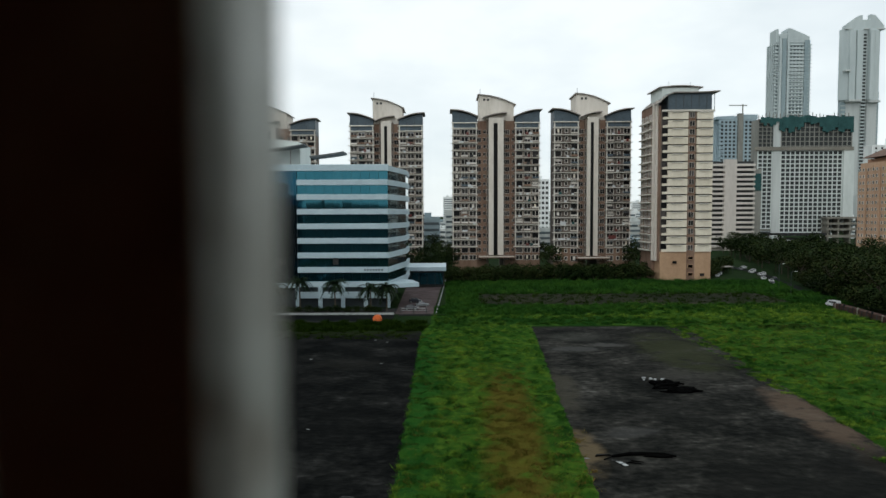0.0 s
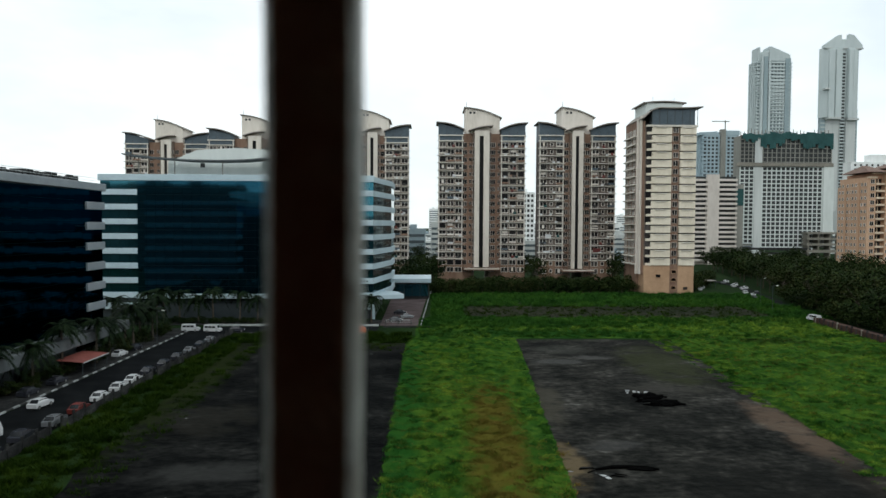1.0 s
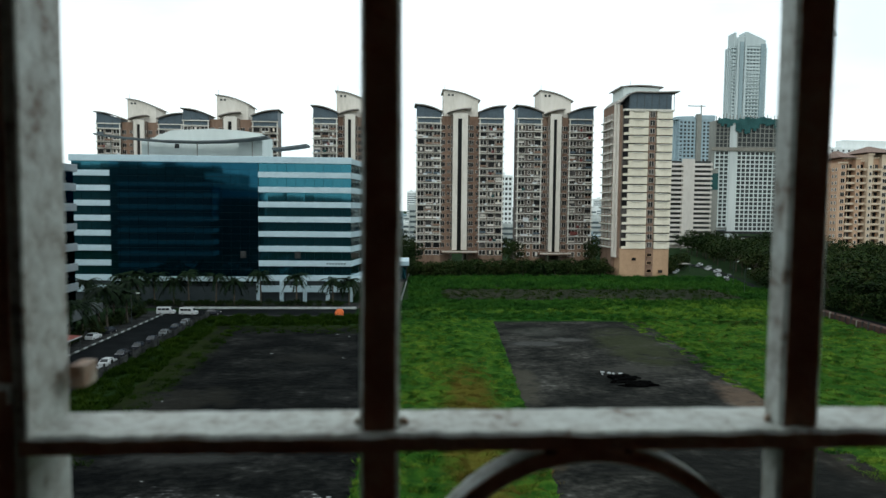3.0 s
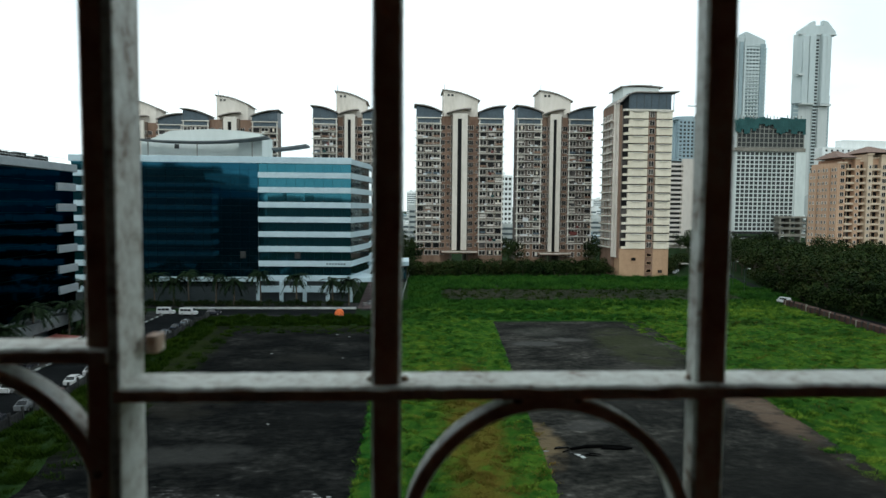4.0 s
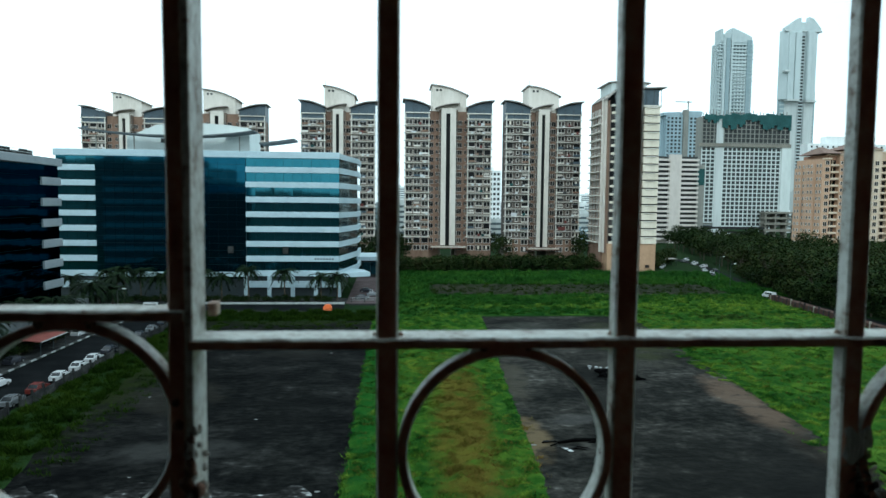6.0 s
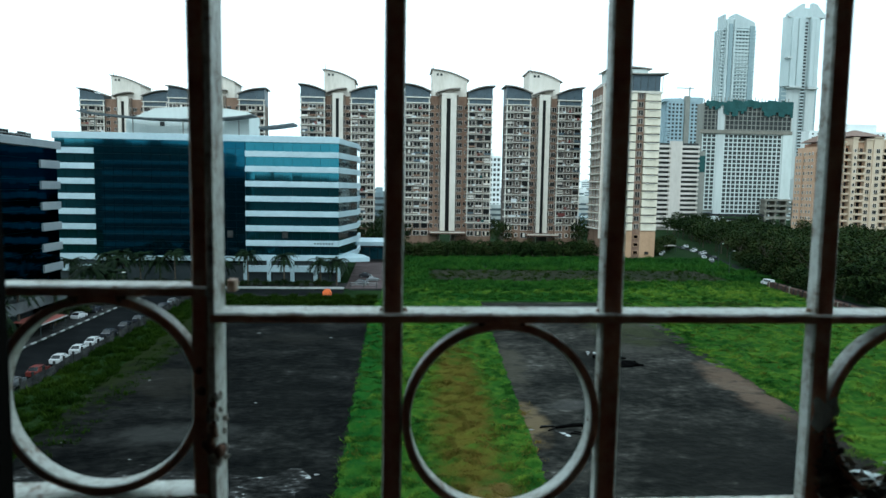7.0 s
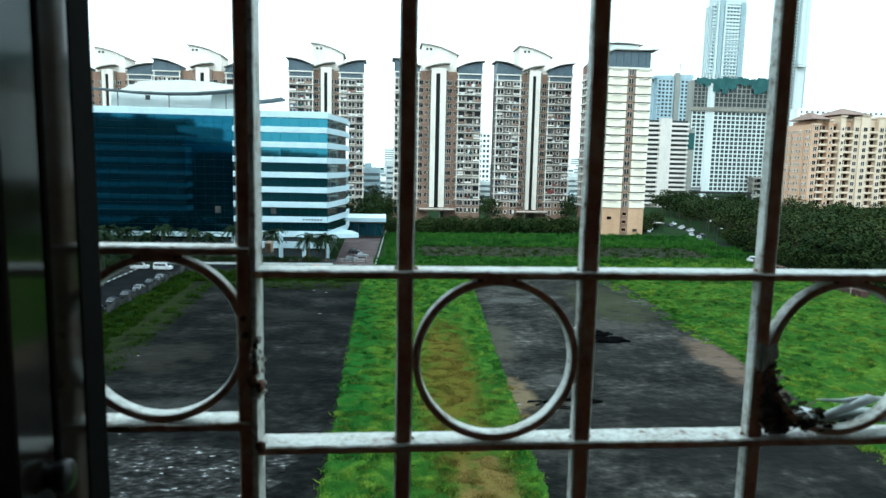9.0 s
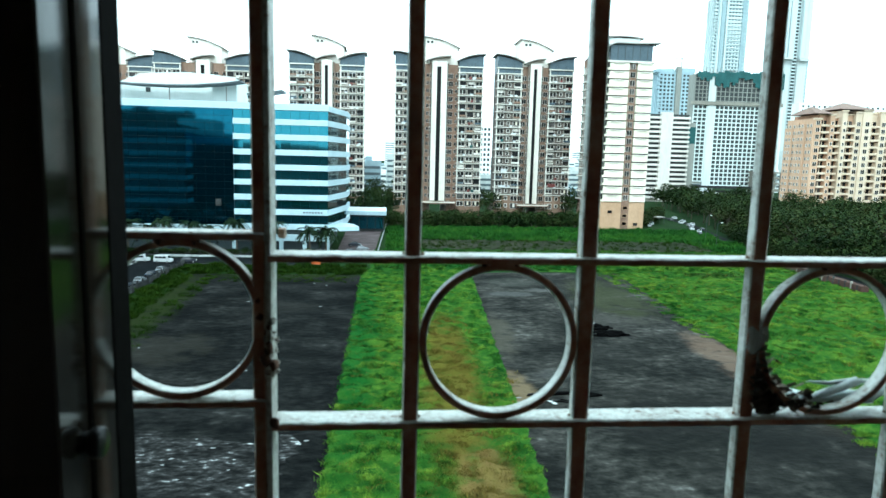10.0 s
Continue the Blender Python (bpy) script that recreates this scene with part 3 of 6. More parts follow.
def bar(name, x, parent, z0=24.46, z1=25.71, width=BAR, y0=FRONT, y1=0.0136, mat=None):
    shape = Shape()
    cuts = [z0 + (z1 - z0) * i / 24 for i in range(25)]
    rnd = random.Random(int(x * 1000) + 77)
    b, v = 0.0012, []
    for z in cuts:
        dx, dy = rnd.uniform(-0.0004, 0.0004), rnd.uniform(-0.0003, 0.0003)
        h = width / 2
        v += [(x + dx + a, y + dy, z) for a, y in ((-h + b, y0), (h - b, y0), (h, y0 + b), (h, y1 - b), (h - b, y1), (-h + b, y1), (-h, y1 - b), (-h, y0 + b))]
    f = []
    for k in range(24):
        f += [(k * 8 + i, k * 8 + (i + 1) % 8, k * 8 + 8 + (i + 1) % 8, k * 8 + 8 + i) for i in range(8)]
    f += [tuple(range(7, -1, -1)), tuple(range(192, 200))]
    shape.add(v, f)
    # slot 1: the front face, which carries its shade as a darker colour
    shape.s = [1 if i % 8 in (0,) and i < 192 else 0 for i in range(len(f))]
    return part(name, shape, [mat or GRILLE_PAINT, SHADED_FRONT], parent)


def bead(name, x, y, z, size, mat, parent, seed, flat=0.6):
    """A small lump of weld, rust or flaked paint."""
    bm = bmesh.new()
    bmesh.ops.create_icosphere(bm, subdivisions=3 if size > 0.005 else 2, radius=size)
    noise.seed_set(seed + 1)
    for v in bm.verts:
        v.co *= 1 + 0.5 * noise.noise(v.co / size * 1.3 + Vector((seed, 0, 0))) + 0.3 * noise.noise(v.co / size * 3.7 + Vector((0, seed, 0)))
        v.co = Vector((v.co.x + x, v.co.y * flat + y, v.co.z * 1.2 + z))
    me = bpy.data.meshes.new(name)
    bm.to_mesh(me)
    bm.free()
    me.materials.append(mat)
    me.polygons.foreach_set("use_smooth", [True] * len(me.polygons))
    ob = new(name, me)
    ob.parent = parent
    return ob


grille = thing("window_grille", "pale chipped steel window grille with rings and flat bands", "window grille", None, "grille panels")
for x, wide in ((0.0, BAR), (STEP + 0.0024, 0.0128), (THIRD, BAR), (THIRD + STEP, BAR), (THIRD + 2 * STEP, BAR)):
    bar("vertical_bar", x, grille, width=wide)
for k, top in enumerate((Z_TOP, Z_LOW, 24.56, 25.60)):
    s = Shape()
    flat_band(s, -0.1045, 0.66, top, seed=k + 1)
    part("flat_band", s, [GRILLE_PAINT, SHADED_FRONT], grille)
s = Shape().bevelled(-0.1062, -0.1022, -0.001, 0.024, 24.46, 25.71, 0.0006)
part("edge_flat", s, GRILLE_PAINT, grille)
R_LOW = Z_LOW + 0.0014
for x in (0.5 * STEP + 0.0008, THIRD + 0.5 * STEP, THIRD + 2.5 * STEP):
    s = Shape()
    ring_band(s, x, (Z_TOP - 0.0055 + R_LOW) / 2, (Z_TOP - 0.0055 - R_LOW) / 2 + 0.0002)
    part("ring", s, [GRILLE_PAINT, SHADED_FRONT], grille, smooth=False)
for i, (x, z) in enumerate(((0.0, Z_TOP), (STEP + 0.0024, Z_TOP), (THIRD, Z_TOP), (0, Z_LOW), (STEP + 0.0024, Z_LOW), (THIRD, Z_LOW), (THIRD + STEP, Z_TOP), (THIRD + STEP, Z_LOW))):
    for d in (-1, 1):
        bead("weld_bead", x + d * 0.0068, 0.009, z + 0.0004, 0.0016, RUSTY_PAINT, grille, i * 2 + d)
for i, x in enumerate((0.5 * STEP - 0.012, 0.5 * STEP + 0.012, THIRD + 0.5 * STEP - 0.012, THIRD + 0.5 * STEP + 0.012)):
    bead("weld_bead", x, 0.002, Z_TOP - 0.0062, 0.0022, RUST, grille, i + 40)
for i, x in enumerate((0.0066, STEP - 0.0066, THIRD + 0.0066, THIRD + STEP - 0.0066)):
    bead("weld_bead", x, 0.007, (Z_TOP + Z_LOW) / 2 - 0.003, 0.0032, RUST, grille, i + 50)

side = thing("window_grille", "pale chipped grille panel with rusty edge bar", "window grille", None, "grille panels")
L_TOP, L_LOW = 24.9745, 24.8508
bar("vertical_bar", -0.1112, side, width=0.0095, y0=0.001, y1=0.014, mat=RUSTY_PAINT)
for i in range(1, 5):
    bar("vertical_bar", -0.1112 - i * STEP, side)
for k, top in enumerate((L_TOP, L_LOW, 24.575, 25.615)):
    s = Shape()
    flat_band(s, -0.70, -0.1072 if k > 1 else -0.1066, top, y0=-0.0022, y1=0.020, seed=k + 11)
    part("flat_band", s, [GRILLE_PAINT, SHADED_FRONT], side)
s = Shape().bevelled(-0.0998, -0.0950, 0.018, 0.028, L_TOP - 0.006, L_TOP + 0.001, 0.0008)
part("hinge_pin", s, RUSTY_PAINT, side)
for x in (-0.1680, -0.1680 - 2 * STEP):
    s = Shape()
    ring_band(s, x, (L_TOP - 0.0055 + L_LOW) / 2, (L_TOP - 0.0055 - L_LOW) / 2)
    part("ring", s, [GRILLE_PAINT, SHADED_FRONT], side)
for i, (x, z, r) in enumerate(((-0.1105, 24.913, 0.0025), (-0.112, 24.925, 0.002), (-0.181, 24.9688, 0.003), (-0.155, 24.9688, 0.003))):
    bead("weld_bead", x, 0.001, z, r, RUST, side, i + 60)

latch = thing("rusty_hinge", "rusted hinge with flaking paint on the grille joint", "hinge")
rnd = random.Random(5)
for i in range(10):
    z = 24.872 + i * 0.0042
    bead("rust_lump", -0.1035 + rnd.uniform(-0.003, 0.002), 0.000 + rnd.uniform(-0.002, 0.002), z, rnd.uniform(0.002, 0.0042), RUST if i % 3 else FLAKE, latch, i + 90, 0.8)
for i in range(6):
    bead("paint_flake", -0.1015 + rnd.uniform(-0.001, 0.001), 0.004 + rnd.uniform(0, 0.012), 24.868 + i * 0.008, rnd.uniform(0.0014, 0.0026), FLAKE, latch, i + 120, 0.8)
bead("rust_lump", -0.1005, -0.001, Z_LOW + 0.001, 0.0036, RUST, latch, 140)

nest = thing("dead_leaf_clump", "dark clump of dead leaves and dirt caught in the grille", "debris")
shape = Shape()
rnd = random.Random(9)
for i in range(420):
    u = rnd.random() if i < 260 else 0.16 * rnd.random()
    x = THIRD + 0.001 + 0.075 * u * rnd.random() + rnd.uniform(0.0, 0.009)
    z = Z_LOW + 0.004 + (0.062 * (1 - u) ** 1.6) * rnd.random() + 0.006 * rnd.random()
    y = -0.001 + 0.018 * rnd.random()
    a, ln, w = rnd.uniform(-1.0, 1.0), rnd.uniform(0.005, 0.014), rnd.uniform(0.002, 0.005)
    c, s_ = math.cos(a), math.sin(a)
    shape.add([(x - c * ln / 2, y, z - s_ * ln / 2), (x + s_ * w, y - rnd.uniform(0.001, 0.006), z + c * w), (x + c * ln / 2, y, z + s_ * ln / 2), (x - s_ * w, y + 0.003, z - c * w)], [(0, 1, 2), (0, 2, 3)])
part("leaves", shape, DEAD_LEAF, nest)
bead("dirt", THIRD + 0.014, 0.008, Z_LOW + 0.014, 0.0075, DEAD_LEAF, nest, 201, 0.6)
bead("dirt", THIRD + 0.012, 0.008, Z_LOW + 0.034, 0.007, DEAD_LEAF, nest, 202, 0.6)
bead("dirt", THIRD + 0.024, 0.010, Z_LOW + 0.008, 0.008, DEAD_LEAF, nest, 203, 0.6)
v, f = [], []
for i in range(9):
    u = i / 8
    x = THIRD - 0.0068 + 0.0165 * u
    v += [(x, -0.0008 - 0.0022 * abs(math.sin(u * 7)), 24.890 - 0.005 * math.sin(u * 5)), (x + 0.0008, -0.0006 - 0.0018 * abs(math.cos(u * 6)), 24.8985), (x, -0.0005 - 0.0012 * abs(math.sin(u * 8 + 1)), 24.9055 + 0.0022 * math.sin(u * 9))]
for i in range(8):
    a, b = 3 * i, 3 * i + 3
    f += [(a, b, b + 1, a + 1), (a + 1, b + 1, b + 2, a + 2)]
part("tape_scrap", Shape().add(v, f), CLOTH, nest, "pale crumpled scrap of tape")

rag = thing("cloth_strip", "dirty pale cloth strip caught in the grille", "cloth")
v, f = [], []
for i in range(25):
    u = i / 24
    x = 0.300 + 0.12 * u
    z = Z_LOW + 0.0125 - 0.010 * math.sin(u * 2.6) + 0.012 * u + 0.0015 * math.sin(u * 17)
    w = 0.001 + 0.010 * u
    v += [(x, 0.012 + 0.004 * math.sin(u * 9), z), (x + 0.004, 0.024 + 0.004 * math.sin(u * 7 + 1), z + w), (x, 0.013 + 0.004 * math.sin(u * 9), z - 0.001), (x + 0.004, 0.025 + 0.004 * math.sin(u * 7 + 1), z + w - 0.001)]
for i in range(24):
    a, b = 4 * i, 4 * i + 4
    f += [(a, b, b + 1, a + 1), (a + 2, a + 3, b + 3, b + 2), (a, a + 2, b + 2, b), (a + 1, b + 1, b + 3, a + 3)]
part("fold", Shape().add(v, f), CLOTH, rag, smooth=True)
s = Shape()
s.tube([(0.262, 0.010, Z_LOW + 0.016), (0.268, 0.010, Z_LOW + 0.0115), (0.280, 0.012, Z_LOW + 0.0075), (0.298, 0.013, Z_LOW + 0.0062), (0.318, 0.014, Z_LOW + 0.008), (0.34, 0.016, Z_LOW + 0.014), (0.37, 0.018, Z_LOW + 0.024)], [0.0006, 0.0012, 0.0016, 0.0022, 0.0028, 0.0034, 0.004], 8)
s.tube([(0.318, 0.015, Z_LOW + 0.009), (0.345, 0.017, Z_LOW + 0.0085), (0.385, 0.019, Z_LOW + 0.007)], [0.0014, 0.0026, 0.0034], 8)
s.tube([(0.326, 0.019, Z_LOW + 0.0235), (0.345, 0.018, Z_LOW + 0.0222), (0.365, 0.02, Z_LOW + 0.0236), (0.39, 0.019, Z_LOW + 0.023)], [0.0006, 0.0018, 0.0022, 0.002], 8)
part("fold", s, CLOTH, rag, smooth=True)

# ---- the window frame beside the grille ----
# the pier is coloured almost black in place of the room's shade
setting("wall_pier", Shape().box(-0.80, -0.2006, -0.1745, -0.03, 24.42, 25.72), ROOM_DARK, "wall pier beside the window frame, room shade in its black", "wall")
sash = thing("window_frame", "glossy brown anodised aluminium window frame with sliding tracks", "window frame")
part("jamb", Shape().bevelled(-0.2004, -0.1706, -0.1355, -0.1064, 24.47, 25.70, 0.0012), ALUMINIUM, sash)
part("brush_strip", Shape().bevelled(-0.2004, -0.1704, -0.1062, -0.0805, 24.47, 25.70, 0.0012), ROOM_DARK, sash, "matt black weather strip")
part("jamb", Shape().bevelled(-0.2004, -0.1706, -0.1712, -0.1400, 24.47, 25.70, 0.0012), ALUMINIUM, sash)
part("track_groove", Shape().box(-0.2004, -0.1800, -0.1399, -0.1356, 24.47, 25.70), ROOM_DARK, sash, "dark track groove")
part("top_rail", Shape().box(-0.2004, 0.80, -0.1712, -0.0805, 25.702, 25.72), ALUMINIUM, sash)
part("bottom_rail", Shape().box(-0.2004, 0.80, -0.1712, -0.0805, 24.452, 24.468), ALUMINIUM, sash)
v, f = [], []
for x, r in ((-0.1704, 0.0055), (-0.1675, 0.0055), (-0.1671, 0.0070), (-0.1655, 0.0080), (-0.1620, 0.0078), (-0.1608, 0.0066), (-0.1602, 0.0)):
    v += [(x, -0.1465 + r * math.cos(math.tau * i / 24), 24.884 + r * math.sin(math.tau * i / 24)) for i in range(24)]
for k in range(6):
    f += [(k * 24 + i, k * 24 + (i + 1) % 24, k * 24 + 24 + (i + 1) % 24, k * 24 + 24 + i) for i in range(24)]
part("latch_knob", Shape().add(v, f), BLACK_PLASTIC, sash, "round black latch knob", smooth=True)


# ---- residential towers with curved roofs ----
FLOOR = 3.12


def arc_slab(shape, x0, z0, x1, z1, bulge, thick, y0, y1, slot=0, n=10):
    """A thin curved roof between two points in x, z."""
    top = [(x0 + (x1 - x0) * i / n, z0 + (z1 - z0) * i / n + bulge * math.sin(math.pi * i / n)) for i in range(n + 1)]
    for (ax, az), (bx, bz) in zip(top, top[1:]):
        shape.prism([(ax, az - thick), (bx, bz - thick), (bx, bz), (ax, az)], y0, y1, slot)


def window_mesh(wide, tall, bars=2, frame=0.14, depth=0.2):
    """A proud frame with set-back panes, in one piece."""
    s = Shape()
    xs, x = [-wide / 2 - frame], -wide / 2 - frame
    pane = (wide - (bars - 1) * frame) / bars
    for i in range(bars):
        xs += [xs[-1] + frame, xs[-1] + frame + pane]
    xs.append(xs[-1] + frame)
    zs = [-tall / 2 - frame, -tall / 2, tall / 2, tall / 2 + frame]
    for i in range(len(xs) - 1):
        for k in range(3):
            a, b, lo, hi = xs[i], xs[i + 1], zs[k], zs[k + 1]
            if i % 2 and k == 1:
                s.add([(a, 0.02, lo), (b, 0.02, lo), (b, 0.02, hi), (a, 0.02, hi)], [(0, 1, 2, 3)], 1)
                for (px, pz), (qx, qz) in (((a, lo), (b, lo)), ((b, lo), (b, hi)), ((b, hi), (a, hi)), ((a, hi), (a, lo))):
                    s.add([(px, -depth, pz), (qx, -depth, qz), (qx, 0.02, qz), (px, 0.02, pz)], [(0, 1, 2, 3)])
            else:
                s.add([(a, -depth, lo), (b, -depth, lo), (b, -depth, hi), (a, -depth, hi)], [(0, 1, 2, 3)])
    x0, x1, z0, z1 = xs[0], xs[-1], zs[0], zs[-1]
    for (px, pz), (qx, qz) in (((x0, z0), (x1, z0)), ((x1, z0), (x1, z1)), ((x1, z1), (x0, z1)), ((x0, z1), (x0, z0))):
        s.add([(px, -depth, pz), (px, 0.03, pz), (qx, 0.03, qz), (qx, -depth, qz)], [(0, 1, 2, 3)])
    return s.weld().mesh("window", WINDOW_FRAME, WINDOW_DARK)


WING_WINDOW, BAY_WINDOW, SLIT_WINDOW = window_mesh(2.5, 1.86, 2, 0.13), window_mesh(1.8, 1.8, 2, 0.05), window_mesh(0.6, 1.6, 1, 0.07)
NARROW_WINDOW, OPEN_WINDOW = window_mesh(1.0, 1.3, 1, 0.16), window_mesh(2.55, 2.1, 1, 0.08)
GUARDS = [Shape().bevelled(-1.3, 1.3, -0.62, -0.2, -1.12, -1.12 + h, 0.05, 0).mesh("window_guard", m) for h, m in ((0.75, WINDOW_FRAME), (0.55, TOWER_SLAB), (0.8, TOWER_BROWN), (0.9, TOWER_CAP), (0.5, WARM_WHITE))]
BLINDS = [Shape().box(-w, w, -0.06, 0.0, -h, 0.85).mesh("blind", m) for w, h, m in ((1.1, 0.1, WARM_WHITE), (0.5, 0.7, WINDOW_FRAME), (1.15, -0.4, CAR_GREY), (0.4, 0.6, T6_CREAM))]


AIRCON = Shape().bevelled(-0.5, 0.5, -0.35, 0.25, -0.35, 0.35, 0.05, 0).mesh("air_conditioner", CAR_WHITE)
CLOTHS = [Shape().prism([(-w, -h), (-0.2 * w, -h - 0.08), (w, -h + 0.05), (w, h), (-w, h)], -0.03, 0.0).mesh("hung_cloth", m) for w, h, m in ((0.7, 0.5, CAR_WHITE), (0.5, 0.6, CAR_RED), (0.8, 0.4, KERB_BLACK), (0.6, 0.5, GREEN_NET))]


def curved_tower(x0, x1, y, label, wing, bay, floors=18, base=4.5, seed=0, lift=0.0, wall=None):
    """A tower of two windowed wings, brown bays and a tall pale shaft; x0, x1: the ends of its walls."""
    rnd = random.Random(seed)
    w = x1 - x0
    t = thing("residential_tower", label, "tower block", pose(x0, y, lift), "curved-roof towers")
    top = base + floors * FLOOR
    for a, b in ((0, wing), (w - wing, w)):
        part("wing_wall", Shape().box(a, b, 0, 9, -1.5, top), wall or TOWER_TAN, t)
        part("plinth", Shape().box(a - 0.1, b + 0.1, -0.25, 0.0, -1.5, base + FLOOR * 2 - 0.2), TOWER_BROWN, t)
    for a, b in ((wing, wing + bay), (w - wing - bay, w - wing)):
        part("bay_wall", Shape().box(a, b, 1.3, 20, -1.5, top + 3.2), TOWER_BROWN, t)
    c0, c1 = wing + bay, w - wing - bay
    slot = (c1 - c0) * 0.11
    mid = (c0 + c1) / 2 - 0.2
    shaft_top = top + 4.3
    part("shaft", Shape().box(c0 + 0.9, mid - slot, -0.9, 20, 7.2, shaft_top).box(mid + slot, c1 - 0.9, -0.9, 20, 7.2, shaft_top).box(mid - slot, mid + slot, 0.2, 19.8, 7.2, shaft_top - 2.2).box(mid - slot, mid + slot, -0.9, 19.8, shaft_top - 2.2, shaft_top), TOWER_CREAM, t, "pale cream shaft")
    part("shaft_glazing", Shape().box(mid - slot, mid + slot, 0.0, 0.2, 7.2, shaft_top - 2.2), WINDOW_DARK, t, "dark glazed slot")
    part("shaft_side", Shape().box(c0, c0 + 0.9, 0.2, 20, 0, top + 3.6).box(c1 - 0.9, c1, 0.2, 20, 0, top + 3.6), TOWER_TAN, t)
    part("entrance_canopy", Shape().bevelled(c0 - 3.6, c1 + 3.6, -4.2, 1.2, 6.0, 6.9, 0.12, 0), TOWER_BROWN, t)
    part("canopy_edge", Shape().box(c0 - 3.4, c1 + 3.4, -4.35, -4.2, 6.5, 6.9), TOWER_CREAM, t)
    slab_me = Shape().bevelled(-0.7, wing + 0.45, -1.0, 0.0, -0.12, 0.16, 0.05, 0).mesh("balcony_slab", TOWER_SLAB)
    pier_me = Shape().box(-0.22, 0.22, -0.32, 0.0, 0, FLOOR * floors - 4).mesh("pier", WINDOW_FRAME)
    n = max(2, round(wing / 3.4))
    for k in range(floors):
        z = base + k * FLOOR
        for a in (0.0, w - wing):
            if k > 1:
                piece("balcony_slab", slab_me, (a, 0, z), t)
            for i in range(n):
                x, fit = a + wing * (i + 0.5) / n, wing / n / 3.2
                front = -0.31 if k < 2 else -0.05
                if wall and i == 1:
                    piece("window", NARROW_WINDOW, (x, front, z + 1.75), t)
                    continue
                piece("window", OPEN_WINDOW if rnd.random() < 0.3 else WING_WINDOW, Matrix.LocRotScale((x, front, z + 1.66), None, (fit, 1, 1)), t)
                if k > 1 and rnd.random() < 0.5:
                    piece("window_guard", rnd.choice(GUARDS), Matrix.LocRotScale((x, 0, z + 1.62), None, (fit, 1, rnd.uniform(0.7, 1.0))), t)
                if rnd.random() < 0.22:
                    piece("blind", rnd.choice(BLINDS), (x + rnd.uniform(-0.15, 0.15), front - 0.02, z + 1.66), t)
        for a in (wing, w - wing - bay):
            cols = 2 if bay > 3.4 else 1
            for i in range(cols):
                piece("window", BAY_WINDOW, (a + bay * (i + 0.5) / cols + (0.15 if i else -0.15) * (cols - 1), 1.26, z + 1.6) if i == 0 or cols == 1 else Matrix.LocRotScale((a + bay * 0.8, 1.26, z + 1.75), None, (0.55, 1, 0.75)), t)
        for x in (c0 + 0.45, c1 - 0.45):
            piece("slit_window", SLIT_WINDOW, (x, 0.16, z + 1.6), t)
    for _ in range(26):
        a, k = rnd.choice((0.0, w - wing)), rnd.randrange(3, floors)
        piece("air_conditioner", AIRCON, (a + wing * rnd.uniform(0.08, 0.92), -0.55, base + k * FLOOR + 0.5), t)
    for _ in range(16):
        a, k = rnd.choice((0.0, w - wing)), rnd.randrange(2, floors)
        piece("hung_cloth", rnd.choice(CLOTHS), (a + wing * rnd.uniform(0.1, 0.9), -0.7, base + k * FLOOR + 0.9), t)
    for a in (0.0, w - wing):
        for i in (0, n):
            piece("pier", pier_me, (a + wing * i / n + (0.22 if i == 0 else -0.22), 0, base + 2 * FLOOR), t)
    # glazed top storeys under the curved roofs
    for sgn, a, b in ((-1, 0, wing), (1, w - wing, w)):
        out_x, in_x = (a - 1.0, b + 0.6) if sgn < 0 else (b + 1.0, a - 0.6)
        s = Shape()
        wall_top = [(a, top), (b, top), (b, top + (5.0 if sgn < 0 else 7.4)), (a, top + (7.4 if sgn < 0 else 5.0))]
        s.prism(wall_top, 0.05, 9)
        part("top_storey", s, TOWER_CAP, t, "blue-grey clad top storey")
        part("string_course", Shape().bevelled(a - 0.5, b + 0.3, -0.6, 0.05, top + 2.05, top + 2.5, 0.06, 0).bevelled(a - 0.5, b + 0.3, -0.6, 0.05, top - 0.2, top + 0.2, 0.06, 0), TOWER_SLAB, t)
        for i in range(n + 1):
            part("top_mullion", Shape().box(a + (b - a) * i / n - 0.1, a + (b - a) * i / n + 0.1, -0.12, 0.05, top + 0.2, top + 3.9), MULLION, t)
        s = Shape()
        arc_slab(s, in_x, top + 5.0, out_x, top + 7.9, 0.8, 0.4, -1.4, 10)
        part("curved_roof", s.weld(), ROOF_SLAB, t)
    # the crest over the shaft
    p0, p1 = c0 - 2.9, c1 + 3.7
    zt0, zt1 = top + 14.4, top + 10.2
    m_ = 9
    outline = [(p0, top + 3), (p1, top + 3)] + [(p1 + (p0 - p1) * i / m_, zt1 + (zt0 - zt1) * i / m_ + 0.9 * math.sin(math.pi * i / m_)) for i in range(m_ + 1)]
    part("crest", Shape().prism(outline, 2.2, 16), TOWER_CREAM, t, "cream crest wall")
    s = Shape()
    arc_slab(s, p0 - 0.7, zt0 + 0.25, p1 + 0.9, zt1 + 0.1, 0.95, 0.4, 1.5, 16.6)
    part("crest_roof", s.weld(), ROOF_SLAB, t)
    s = Shape()
    arc_slab(s, c0 - 1.6, shaft_top + 0.2, c1 + 0.6, shaft_top + 2.2, 0.5, 0.35, -1.6, 2.2)
    part("shaft_roof", s.weld(), ROOF_SLAB, t)
    for dx in (1.6, 3.2):
        part("crest_opening", Shape().box(p0 + dx, p0 + dx + 0.9, 2.1, 2.2, zt0 - 2.6, zt0 - 1.7), DARK_OPENING, t)
    part("mast", Shape().tube([(p0 + 0.4, 4, zt0), (p0 + 0.4, 4, zt0 + 2.8)], [0.12, 0.06], 6), MULLION, t)
    return t


